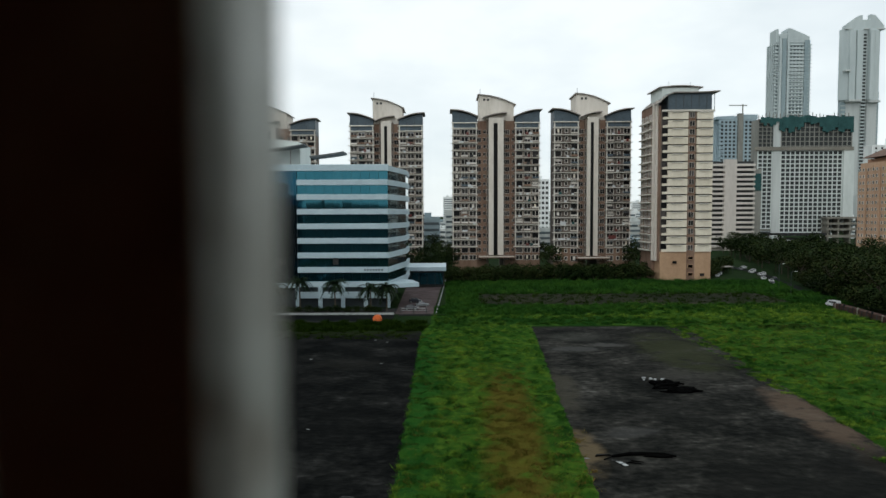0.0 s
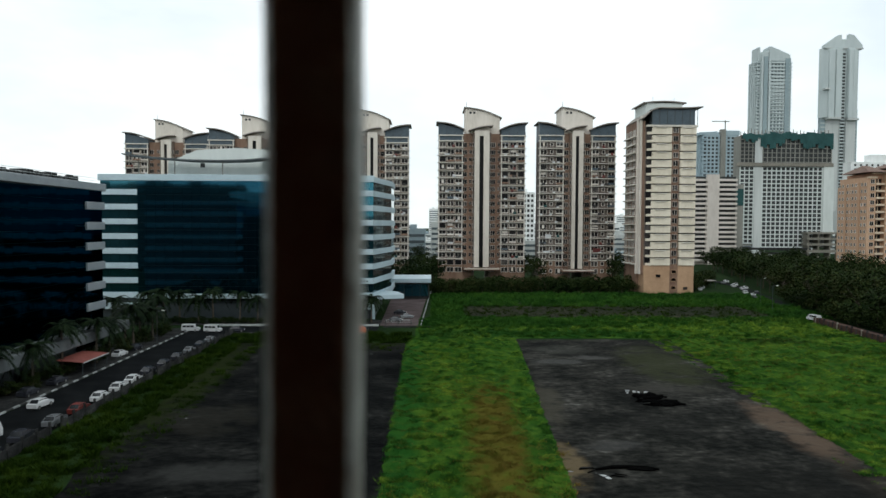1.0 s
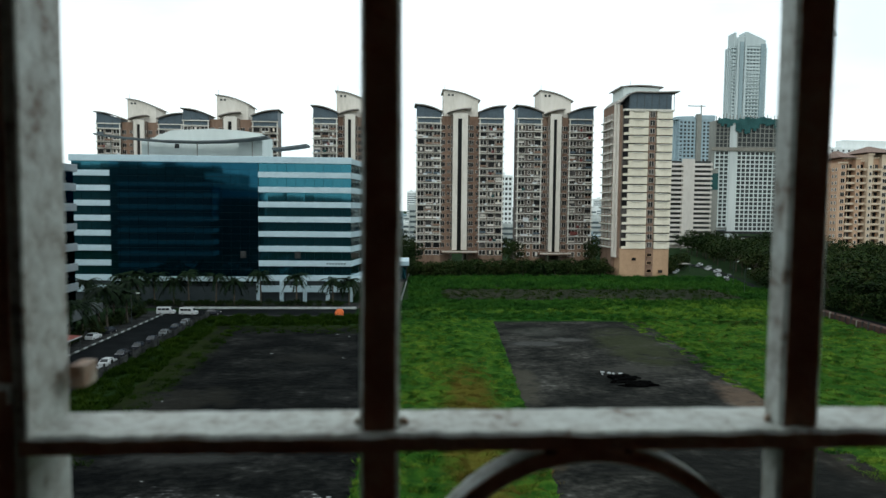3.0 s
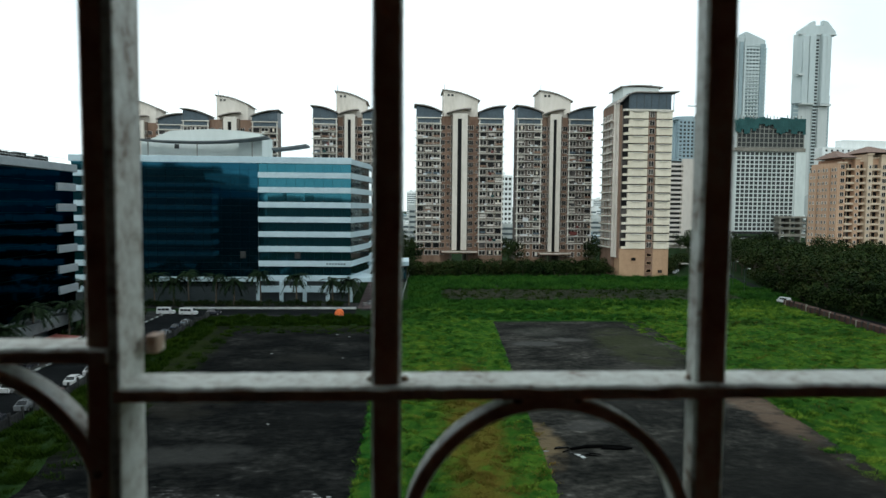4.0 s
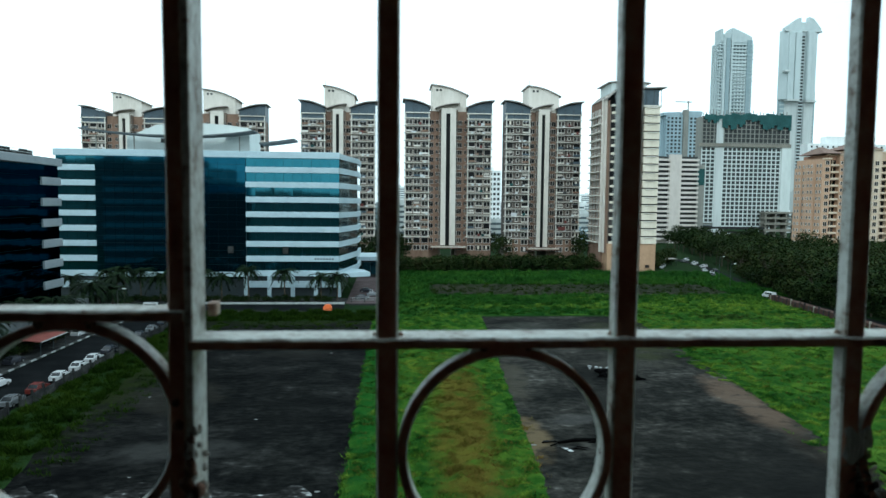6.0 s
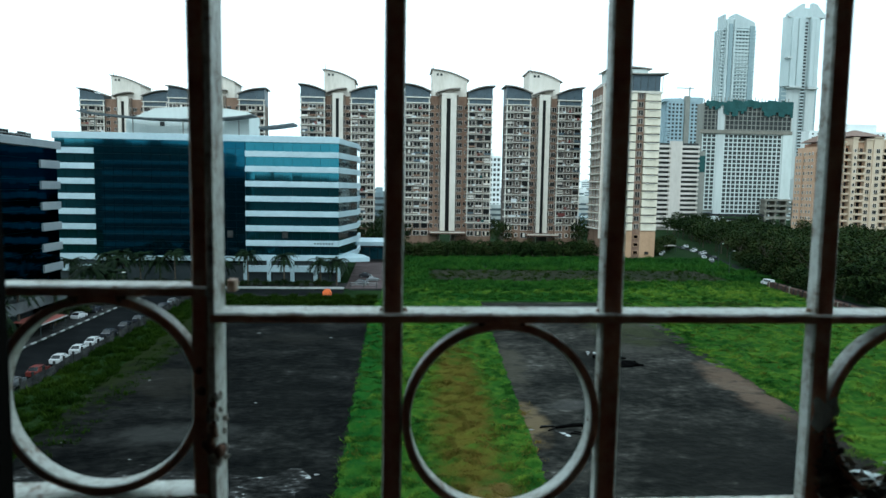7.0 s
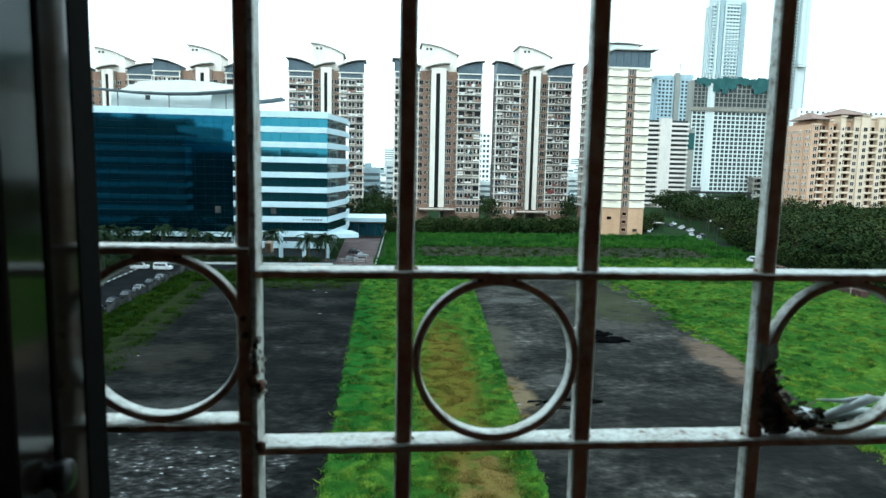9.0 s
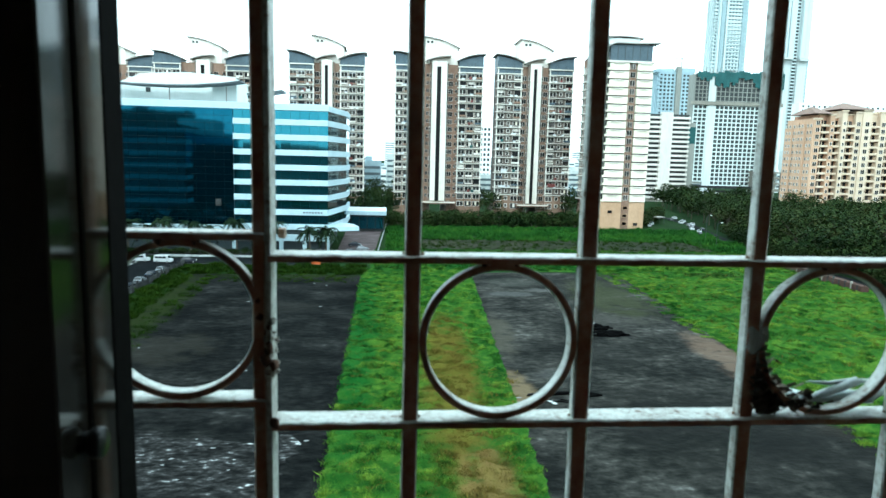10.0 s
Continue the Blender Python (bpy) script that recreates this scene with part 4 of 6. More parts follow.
curved_tower(4.0, 40.8, 281, "tan tower with cream shaft and curved roofs", 10.3, 4.1, seed=1)
brown_tower = curved_tower(46.2, 78.2, 277, "brown-grey tower with cream shaft and curved roofs", 10.2, 2.6, seed=2, lift=-0.3, wall=TOWER_DUSK)
curved_tower(-40.2, -8.8, 288, "tan tower with curved roofs behind the offices", 10.2, 2.4, seed=3, lift=-0.2)
curved_tower(-102.3, -59.6, 311, "tan tower with cream crest behind the offices", 11.5, 6.0, seed=4, lift=0.9)
curved_tower(-147.2, -107.5, 325, "tan tower with curved roofs behind the offices", 11.0, 5.5, seed=5, lift=0.6)

part("white_sheet", Shape().prism([(2.6, 19.9), (5.0, 19.8), (5.0, 21.6), (2.6, 21.7)], -0.95, -0.85), CAR_WHITE, brown_tower, "white sheet on a balcony")
part("red_cloth", Shape().prism([(22.8, 14.4), (26.0, 14.3), (26.0, 15.8), (22.8, 15.9)], -0.95, -0.85), CAR_RED, brown_tower, "red cloth on a balcony")

# ---- the cream corner tower ----
ct = thing("corner_tower", "cream balconied tower with ochre base and dark glazed top", "tower block", pose(79.8, 243, 0))
CW, CTOP, CF = 18.4, 61.9, 3.02
part("body_wall", Shape().box(0, CW, 0.4, 22, 10.5, CTOP), TOWER_TAN, ct)
part("ochre_base", Shape().box(-0.1, CW + 0.1, -0.3, 22.2, 0, 10.5), T6_ORANGE, ct, "ochre painted base")
part("centre_strip", Shape().box(9.6, 12.4, -0.1, 0.4, 3.0, CTOP), TOWER_BROWN, ct)
wall_l = part("side_wall", Shape().box(-1.2, 0, 6, 21, 0, CTOP + 3).box(-0.5, 0, 1.0, 6, 7, CTOP + 2), TOWER_BROWN, ct)
part("side_pier", Shape().box(-1.0, -0.5, 2.6, 4.0, 7, CTOP + 4), TOWER_CREAM, ct)
part("side_pier", Shape().box(-1.6, -0.5, 5.0, 6.0, 7, CTOP + 3), TOWER_CREAM, ct)
panel_a = Shape().bevelled(2.2, 9.4, -0.75, 0.4, 0, 2.58, 0.06, 0).mesh("balcony_panel", T6_CREAM)
panel_b = Shape().bevelled(12.6, CW + 0.1, -0.75, 0.4, 0, 2.58, 0.06, 0).mesh("balcony_panel", T6_CREAM)
# near-black strips: the shadow between the balcony panels, put into colour
gap_shade = Shape().box(2.2, 9.4, 0.3, 0.39, 0, 0.42).mesh("balcony_opening", WINDOW_DARK)
ledge = Shape().bevelled(3.6, 7.6, -1.15, -0.75, 0, 0.28, 0.04, 0).mesh("ledge", TOWER_SLAB)
ledge_b = Shape().bevelled(13.6, 17.4, -1.15, -0.75, 0, 0.28, 0.04, 0).mesh("ledge", TOWER_SLAB)
curve = []
for i in range(9):
    a = math.pi / 2 * i / 8
    curve.append((2.2 - 2.2 * math.sin(a), -0.7 + 3.0 * (1 - math.cos(a))))
nook = Shape().slab(curve + [(0.4, 3.2), (2.2, 3.2)], 0, 0.9).mesh("corner_balcony", T6_CREAM)
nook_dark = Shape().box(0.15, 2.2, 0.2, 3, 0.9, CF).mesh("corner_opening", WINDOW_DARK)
side_slab = Shape().bevelled(-2.3, 0.0, 7, 20.5, -0.12, 0.35, 0.05, 0).mesh("side_balcony", TOWER_SLAB)
for k in range(17):
    z = 10.5 + k * CF
    piece("balcony_panel", panel_a, (0, 0, z), ct)
    piece("balcony_panel", panel_b, (0, 0, z), ct)
    piece("balcony_opening", gap_shade, (0, 0, z + 2.585), ct)
    piece("balcony_opening", gap_shade, (9.4, 0, z + 2.585), ct)
    piece("ledge", ledge, (0, 0, z + 2.3), ct)
    piece("ledge", ledge_b, (0, 0, z + 2.3), ct)
    piece("corner_balcony", nook, (0, 0, z), ct)
    piece("corner_opening", nook_dark, (0, 0, z), ct)
    piece("window", BAY_WINDOW, (11.0, -0.14, z + 1.5), ct)
    piece("side_balcony", side_slab, (0, 0, z), ct)
    for y in (9.5, 14, 18.5):
        piece("window", WING_WINDOW, pose(-1.24, y, z + 1.75, 0, 0, -90), ct)
recess = window_mesh(1.7, 1.1, 1, 0.12)
recess.materials[0] = T6_ORANGE
for x, z in ((5.2, 6.6), (11.0, 8.2), (11.0, 5.2), (11.0, 2.2), (15.4, 2.0)):
    piece("window", recess, (x, -0.36, z), ct)
part("base_strip", Shape().box(9.5, 12.5, -0.34, -0.3, 0, 10.5), TOWER_BROWN, ct)
part("glazed_top", Shape().box(2.0, CW - 0.4, -0.3, 20, CTOP, CTOP + 6.1), TOWER_CAP, ct, "blue-grey glazed top floors")
for i in range(7):
    part("top_mullion", Shape().box(2.0 + i * 2.8, 2.2 + i * 2.8, -0.42, -0.3, CTOP, CTOP + 5.9), MULLION, ct)
part("string_course", Shape().bevelled(0, CW + 0.6, -1.0, 0.4, CTOP - 0.4, CTOP + 0.3, 0.05, 0), TOWER_SLAB, ct)
s = Shape()
arc_slab(s, -1.2, CTOP + 3.0, 4.5, CTOP + 6.7, 0.8, 0.4, -1.5, 21)
arc_slab(s, 4.5, CTOP + 6.7, CW + 2.2, CTOP + 7.1, -0.2, 0.4, -1.5, 21)
part("curved_roof", s.weld(), ROOF_SLAB, ct)
part("crest", Shape().box(0.8, CW - 4.0, 3, 16, CTOP + 5, CTOP + 8.9), CON_WHITE, ct)
s = Shape()
arc_slab(s, -0.4, CTOP + 9.1, CW - 2.6, CTOP + 9.1, 0.6, 0.35, 2.2, 17)
part("crest_roof", s.weld(), ROOF_SLAB, ct)
part("mast", Shape().tube([(4, 5, CTOP + 9), (4, 5, CTOP + 11.6)], [0.1, 0.05], 6).tube([(12, 5, CTOP + 9), (12, 5, CTOP + 11.2)], [0.1, 0.05], 6), MULLION, ct)


# ---- the glass offices ----
def grid_front(shape, x0, x1, z0, z1, nx, nz, y, post, beam, proud=0.5, slot=0, back=1, skip=0):
    """Posts and beams standing proud of a dark plane, so that every opening is a hollow."""
    shape.add([(x0, y, z0), (x1, y, z0), (x1, y, z1), (x0, y, z1)], [(0, 1, 2, 3)], back)
    for i in range(nx + 1):
        x = x0 + (x1 - x0) * i / nx
        shape.box(x - post / 2, x + post / 2, y - proud, y, z0, z1, slot)
    for k in range(nz + 1):
        z = z0 + (z1 - z0) * k / nz
        shape.box(x0, x1, y - proud * 0.96, y, z - beam / 2, z + beam / 2, slot)


office = thing("office_building", "teal glass office block with white bands and white parapet", "office building", pose(0, 175, 0))
OX0, OX1, OX2, OX3 = -86.0, -76.2, -38.6, -14.6
part("core", Shape().box(OX0, OX3, 0.6, 34, 0, 36.3), MULLION, office)
part("parapet", Shape().bevelled(OX0 - 0.3, OX3 + 0.2, -0.5, 1.0, 36.2, 37.9, 0.08, 0).box(OX0, OX3, 1.0, 34, 36.25, 36.5), OFFICE_WHITE, office, "white parapet")
STEP_O, FIRST = 3.85, 33.2
pane_mesh, band_mesh = {}, {}
for x0, x1, n in ((OX0, OX1, 4), (OX2, OX3, 10)):
    wide = (x1 - x0) / n
    pane_me = Shape().box(0.03, wide - 0.03, 0, 0.12, -1.2, 1.2).mesh("pane", OFFICE_GLASS)
    band_me = Shape().bevelled(0, x1 - x0, -0.45, 0.5, -0.74, 0.74, 0.06, 0).mesh("white_band", OFFICE_WHITE)
    for k in range(8):
        piece("white_band", band_me, (x0, 0, FIRST - STEP_O * k), office)
        for i in range(n):
            lean = random.uniform(-0.25, 0.25)
            piece("pane", pane_me, pose(x0 + i * wide, 0.2, FIRST + STEP_O / 2 - STEP_O * k, lean, 0, random.uniform(-0.2, 0.2)), office)
nx, nz = 16, 17
wide, tall = (OX2 - OX1) / nx, 31.5 / nz
pane_me = Shape().box(0.025, wide - 0.025, 0, 0.12, 0.025, tall - 0.025).mesh("pane", OFFICE_DARK_GLASS)
for i in range(nx):
    for k in range(nz):
        piece("pane", pane_me, pose(OX1 + i * wide, -0.25, 4.8 + k * tall, random.uniform(-0.07, 0.07), 0, random.uniform(-0.06, 0.06)), office)
part("wall_backing", Shape().box(OX1, OX2, -0.1, 0.6, 4.6, 36.2), MULLION, office)
for i, z in enumerate((6.4,)):
    part("entrance_band", Shape().bevelled(OX1, OX2, -0.9, 0.3, z - 1.0, z + 0.2, 0.05, 0), OFFICE_WHITE, office)
# the angled end and ground floor
end = [(OX3, 0.0), (OX3 + 3.6, 20.0), (OX3 + 3.6, 34.0), (OX3, 34.0)]
part("end_wall", Shape().slab(end, 4.5, 36.3), OFFICE_GLASS, office)
for k in range(8):
    z = FIRST - STEP_O * k
    grown = [(OX3 + 0.05, -0.35), (OX3 + 3.95, 19.9), (OX3 + 3.95, 34.2), (OX3 + 0.05, 34.2)]
    part("white_band", Shape().slab(grown, z - 0.74, z + 0.74), OFFICE_WHITE, office)
part("parapet", Shape().slab([(OX3 + 0.2, -0.4), (OX3 + 3.95, 19.9), (OX3 + 3.95, 34.2), (OX3 + 0.2, 34.2)], 36.2, 37.6), OFFICE_WHITE, office)
for i in range(5):
    x = OX2 + (OX3 - OX2) * i / 4
    part("column", Shape().bevelled(x - 0.5, x + 0.5, -1.2, -0.2, 0.1, 5.5, 0.06), OFFICE_WHITE, office)
part("ground_floor_wall", Shape().box(OX2, OX3, -0.8, 0.5, 2.6, 4.2), OFFICE_WHITE, office)
part("ground_floor_wall", Shape().box(OX0, OX1, -0.8, 0.5, 2.6, 4.2), OFFICE_WHITE, office)
part("canopy", Shape().slab([(OX3, -2.2), (-6.5, 1.0), (-8.5, 8.0), (OX3 + 2.6, 12.0)], 5.4, 6.5), OFFICE_WHITE, office, "white entrance canopy")
part("penthouse", Shape().prism([(-71.3, 36.5), (-39.6, 36.5), (-39.6, 44.7), (-45, 45.4), (-52.3, 45.8), (-63.4, 45.2), (-68, 43.2), (-71.3, 42.0)], 8, 24), CON_WHITE, office, "white penthouse with sloping roof")
part("penthouse_step", Shape().box(-45.2, -39.0, 6.7, 8, 36.5, 43.6), CON_WHITE, office)
part("penthouse_opening", Shape().box(-62.5, -61.3, 7.86, 8.0, 40.4, 41.6), DARK_OPENING, office)
s = Shape()
pts = [(-80.5, 43.4), (-72, 42.5), (-63.4, 41.9), (-55, 41.8), (-48.6, 42.0), (-42, 42.6), (-36.6, 43.4)]
for (ax, az), (bx, bz) in zip(pts, pts[1:]):
    s.prism([(ax, az - 0.32), (bx, bz - 0.32), (bx, bz), (ax, az)], 0.5, 6.5)
part("roof_fin", s.weld(), CANOPY_PAINT, office, "thin dark curved roof fin")
s = Shape()
arc_slab(s, -35.5, 40.4, -26.5, 41.6, -0.1, 0.5, 2, 9)
part("roof_fin", s.weld(), CANOPY_PAINT, office)
for x, y in ((-78, 5), (-68, 4), (-55, 3), (-41, 4), (-34, 5)):
    part("roof_strut", Shape().tube([(x, y, 37.5), (x, y, 42.0 if x < -36 else 40.5)], [0.15, 0.15], 6), RAW_CONCRETE, office)
for x, z in ((-43.2, 12.4), (-29.2, 12.4)):
    part("open_vent", Shape().box(x, x + 1.4, -0.6, 0.2, z - 0.9, z + 0.9), CONCRETE, office)
s = Shape()
for i in range(7):
    s.box(-21.0 + i * 0.75, -20.5 + i * 0.75, -0.47, -0.45, FIRST - 6 * STEP_O - 0.2, FIRST - 6 * STEP_O + 0.15)
part("sign_bars", s, MULLION, office, "small dark sign bars")

west = thing("office_building", "dark glass office block with white corner bands", "office building", pose(-63.35, 130, 0))
part("core", Shape().box(-30, -0.5, -76, 0, 0, 31.4), MULLION, west)
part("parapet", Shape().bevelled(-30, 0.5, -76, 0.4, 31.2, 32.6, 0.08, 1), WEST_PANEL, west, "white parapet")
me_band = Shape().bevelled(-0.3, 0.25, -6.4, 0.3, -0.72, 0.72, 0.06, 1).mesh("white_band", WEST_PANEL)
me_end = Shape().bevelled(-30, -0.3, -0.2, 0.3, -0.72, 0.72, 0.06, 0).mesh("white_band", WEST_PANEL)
for k in range(7):
    piece("white_band", me_band, (0, 0, 28.3 - 3.8 * k), west)
    piece("white_band", me_end, (0, 0, 28.3 - 3.8 * k), west)
tall = 25.6 / 14
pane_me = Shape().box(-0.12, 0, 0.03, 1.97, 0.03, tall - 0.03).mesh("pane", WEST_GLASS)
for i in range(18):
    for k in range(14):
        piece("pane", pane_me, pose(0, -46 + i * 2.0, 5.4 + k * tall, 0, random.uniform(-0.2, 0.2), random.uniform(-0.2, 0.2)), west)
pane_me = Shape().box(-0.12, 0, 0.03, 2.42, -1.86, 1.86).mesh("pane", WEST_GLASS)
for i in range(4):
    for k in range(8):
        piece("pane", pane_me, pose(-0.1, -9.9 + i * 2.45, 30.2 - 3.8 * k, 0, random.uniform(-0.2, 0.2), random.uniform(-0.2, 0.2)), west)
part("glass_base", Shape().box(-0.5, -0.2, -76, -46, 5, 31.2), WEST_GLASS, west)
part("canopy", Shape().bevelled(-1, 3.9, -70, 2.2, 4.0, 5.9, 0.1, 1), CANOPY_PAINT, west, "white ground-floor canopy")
part("stair_block", Shape().box(-12, -1.0, -56, -33.6, 31.5, 37.2), PALE_CONCRETE, west)
for i in range(16):
    y = -30 + i * 1.8
    h = 0.8 + 0.7 * random.random()
    part("roof_plant", Shape().box(-5.5 + random.uniform(-1, 1), -3.6, y, y + 1.1, 31.5, 32.6 + h), CONCRETE if i % 3 else DARK_OPENING, west)
part("roof_rail", Shape().tube([(-1.2, -33, 33.7), (-1.2, 0, 33.7)], [0.04, 0.04], 5).tube([(-1.2, -33, 33.2), (-1.2, 0, 33.2)], [0.04, 0.04], 5), PALE_CONCRETE, west)

annex = thing("annex", "low flat-roofed white annex with grey glass front", "building", pose(0, 222, 0))
part("wall", Shape().box(-14, 0.2, 0.4, 16, 0, 5.6), CONCRETE, annex)
part("roof", Shape().bevelled(-15, 0.9, -0.8, 17, 5.6, 7.0, 0.08, 0), OFFICE_WHITE, annex)
for i in range(5):
    part("pane", Shape().box(-13.5 + i * 2.7, -11.0 + i * 2.7, 0.25, 0.4, 1.0, 5.0), OFFICE_GLASS, annex)

# what the offices mirror: the block behind the viewer
mirror = thing("apartment_block", "plain grey apartment block across the field", "building", pose(-172, -30, 0))
part("wall", Shape().box(-44, 64, -16, 0, 0, 47.5), FACADE, mirror)
part("low_wing", Shape().box(64, 90, -16, -1, 0, 12), FACADE, mirror)
part("side_wing", Shape().box(90, 152, -16, -1, 0, 30).box(100, 112, -14, -4, 30, 32.5), FACADE, mirror)
s = Shape()
grid_front(s, 1, 63, 2, 46.5, 18, 14, 0.0, 1.5, 1.3, -0.4)
tagged(part("front", s, [FACADE, WINDOW_DARK], mirror), kind="stuff")
part("roof_hut", Shape().box(10, 20, -12, -3, 47.5, 50).box(34, 40, -12, -3, 47.5, 49.4), FACADE, mirror)


# ---- towers and blocks further off ----
con = thing("unfinished_tower", "white gridded tower under construction with green nets on top", "tower block", pose(0, 520, 0))
part("core", Shape().box(246, 320, 1.0, 12, 10, 97), RAW_CONCRETE, con)
# open raw floors: a dark back plane stands in for their shade
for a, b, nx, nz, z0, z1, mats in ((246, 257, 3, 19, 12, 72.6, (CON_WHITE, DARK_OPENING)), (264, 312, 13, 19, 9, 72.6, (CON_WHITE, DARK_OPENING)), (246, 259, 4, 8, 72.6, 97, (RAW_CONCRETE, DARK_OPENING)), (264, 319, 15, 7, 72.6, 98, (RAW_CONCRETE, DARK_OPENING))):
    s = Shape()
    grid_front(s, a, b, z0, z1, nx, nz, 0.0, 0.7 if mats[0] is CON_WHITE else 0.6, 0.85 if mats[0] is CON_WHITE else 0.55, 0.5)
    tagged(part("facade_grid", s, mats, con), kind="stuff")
part("concrete_strip", Shape().box(257.6, 263.4, -0.6, 1, 8, 97), PALE_CONCRETE, con)
part("side_strip", Shape().box(312.6, 321, -1.2, 10, 8, 72.8), CON_WHITE, con)
part("podium", Shape().box(238, 300, -8, 20, 0, 4).box(238, 300, -8, 20, 6.5, 8.5), CONCRETE, con)
for z0, z1 in ((5, 7), (10.5, 12.2), (15, 16.6), (19.6, 21)):
    part("podium_slab", Shape().box(296, 326, -9, -1, z0, z1), CONCRETE_BROWN, con)
for x in (297, 305, 314, 323):
    part("podium_column", Shape().box(x, x + 1, -8.6, -1.2, 0, 21), CONCRETE_BROWN, con)
s = Shape()
rnd = random.Random(21)
for i in range(30):
    x = 247 + i * 2.42
    s.box(x, x + 2.36, -1.6, -1.2, (91 if 5 < i < 13 or i > 19 else 95) - rnd.uniform(0, 4.5), (98 if i > 6 else 97) + rnd.uniform(0.3, 2.2))
part("safety_net", s, GREEN_NET, con, "green safety netting")
s = Shape()
for i in range(26):
    x = 246 + i * 2.8
    s.box(x, x + 0.5, 0, 0.5, 97, 100 + rnd.uniform(0, 2.6))
tagged(part("rebar", s, RAW_CONCRETE, con), kind="stuff")
part("catch_net", Shape().box(243, 320, -1.6, 0, 72.8, 75.6), CONCRETE_BROWN, con)


def far_tower(name, label, y, x0, x1, top, nx, nz, mats, cap, deep=22, z0=0):
    t = thing(name, label, "tower block", pose(0, y, 0))
    part("core", Shape().box(x0, x1, 0.5, deep, z0, top), mats[0], t)
    s = Shape()
    grid_front(s, x0, x1, z0 + 2, top - 2, nx, nz, 0.4, (x1 - x0) / nx * 0.36, (top - z0) / nz * 0.4, 0.7)
    tagged(part("facade_grid", s, mats, t), kind="stuff")
    s = Shape()
    for i in range(4):
        s.box(x0 - 1.0, x0 - 0.02, 2 + i * 5, 4 + i * 5, z0, top)
    tagged(part("side_fin", s, mats[0], t), kind="stuff")
    s = Shape()
    for k in range(int((top - z0) / 4.4)):
        s.box(x0 - 1.6, x0 + 2.4, -1.6, 3, z0 + 3 + k * 4.4, z0 + 3.9 + k * 4.4).box(x1 - 2.4, x1 + 1.3, -1.6, 3, z0 + 3 + k * 4.4, z0 + 3.9 + k * 4.4)
    tagged(part("balcony_band", s, mats[0], t), kind="stuff")
    for outline in cap:
        part("crown", Shape().prism(outline, -0.5, deep - 6), mats[0], t)
    return t


# far towers: the air's bluish haze is put into these wall and window colours
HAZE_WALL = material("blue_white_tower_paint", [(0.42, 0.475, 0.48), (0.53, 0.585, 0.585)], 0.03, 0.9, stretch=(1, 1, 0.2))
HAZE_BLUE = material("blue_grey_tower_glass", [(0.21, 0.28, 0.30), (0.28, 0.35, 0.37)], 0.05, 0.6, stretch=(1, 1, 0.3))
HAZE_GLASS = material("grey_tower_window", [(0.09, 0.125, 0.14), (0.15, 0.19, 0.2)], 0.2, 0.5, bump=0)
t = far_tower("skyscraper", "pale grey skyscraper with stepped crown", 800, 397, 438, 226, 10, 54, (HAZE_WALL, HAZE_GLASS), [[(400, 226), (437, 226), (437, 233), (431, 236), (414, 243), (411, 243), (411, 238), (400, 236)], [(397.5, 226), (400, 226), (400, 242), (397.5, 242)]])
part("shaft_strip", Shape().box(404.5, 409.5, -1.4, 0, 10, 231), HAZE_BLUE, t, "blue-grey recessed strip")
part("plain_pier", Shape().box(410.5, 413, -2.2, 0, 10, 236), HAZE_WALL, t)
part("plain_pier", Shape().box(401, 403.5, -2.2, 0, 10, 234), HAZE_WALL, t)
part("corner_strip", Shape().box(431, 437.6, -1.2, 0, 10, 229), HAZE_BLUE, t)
s = Shape()
for k in range(50):
    s.box(414, 430, -1.5, 0, 12 + k * 4.3, 13.2 + k * 4.3)
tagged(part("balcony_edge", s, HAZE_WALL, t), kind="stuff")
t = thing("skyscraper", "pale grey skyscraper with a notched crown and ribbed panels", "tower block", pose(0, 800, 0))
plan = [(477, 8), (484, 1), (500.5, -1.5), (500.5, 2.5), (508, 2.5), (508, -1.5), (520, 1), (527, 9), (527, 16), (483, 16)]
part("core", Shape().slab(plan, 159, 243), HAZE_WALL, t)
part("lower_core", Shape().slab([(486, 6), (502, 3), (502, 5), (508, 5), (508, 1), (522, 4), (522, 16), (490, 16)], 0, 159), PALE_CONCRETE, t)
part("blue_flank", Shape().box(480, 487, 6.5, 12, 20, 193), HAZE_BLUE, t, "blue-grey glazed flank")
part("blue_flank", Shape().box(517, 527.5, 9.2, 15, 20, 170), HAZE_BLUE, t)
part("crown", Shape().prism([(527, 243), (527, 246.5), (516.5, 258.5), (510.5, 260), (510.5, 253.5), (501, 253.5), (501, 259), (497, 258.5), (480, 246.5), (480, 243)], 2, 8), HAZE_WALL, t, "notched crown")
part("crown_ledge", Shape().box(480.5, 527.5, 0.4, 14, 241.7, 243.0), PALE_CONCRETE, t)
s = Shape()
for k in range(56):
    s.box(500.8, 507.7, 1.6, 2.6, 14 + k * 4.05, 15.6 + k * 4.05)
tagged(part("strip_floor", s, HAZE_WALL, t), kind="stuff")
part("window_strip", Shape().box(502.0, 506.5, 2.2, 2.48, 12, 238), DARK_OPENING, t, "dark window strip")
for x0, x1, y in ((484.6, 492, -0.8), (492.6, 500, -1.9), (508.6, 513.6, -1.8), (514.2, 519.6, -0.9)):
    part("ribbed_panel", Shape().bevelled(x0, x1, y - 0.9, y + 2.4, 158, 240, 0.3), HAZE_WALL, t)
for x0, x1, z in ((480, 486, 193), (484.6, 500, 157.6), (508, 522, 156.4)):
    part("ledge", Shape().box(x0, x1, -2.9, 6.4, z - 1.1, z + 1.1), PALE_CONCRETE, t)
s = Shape()
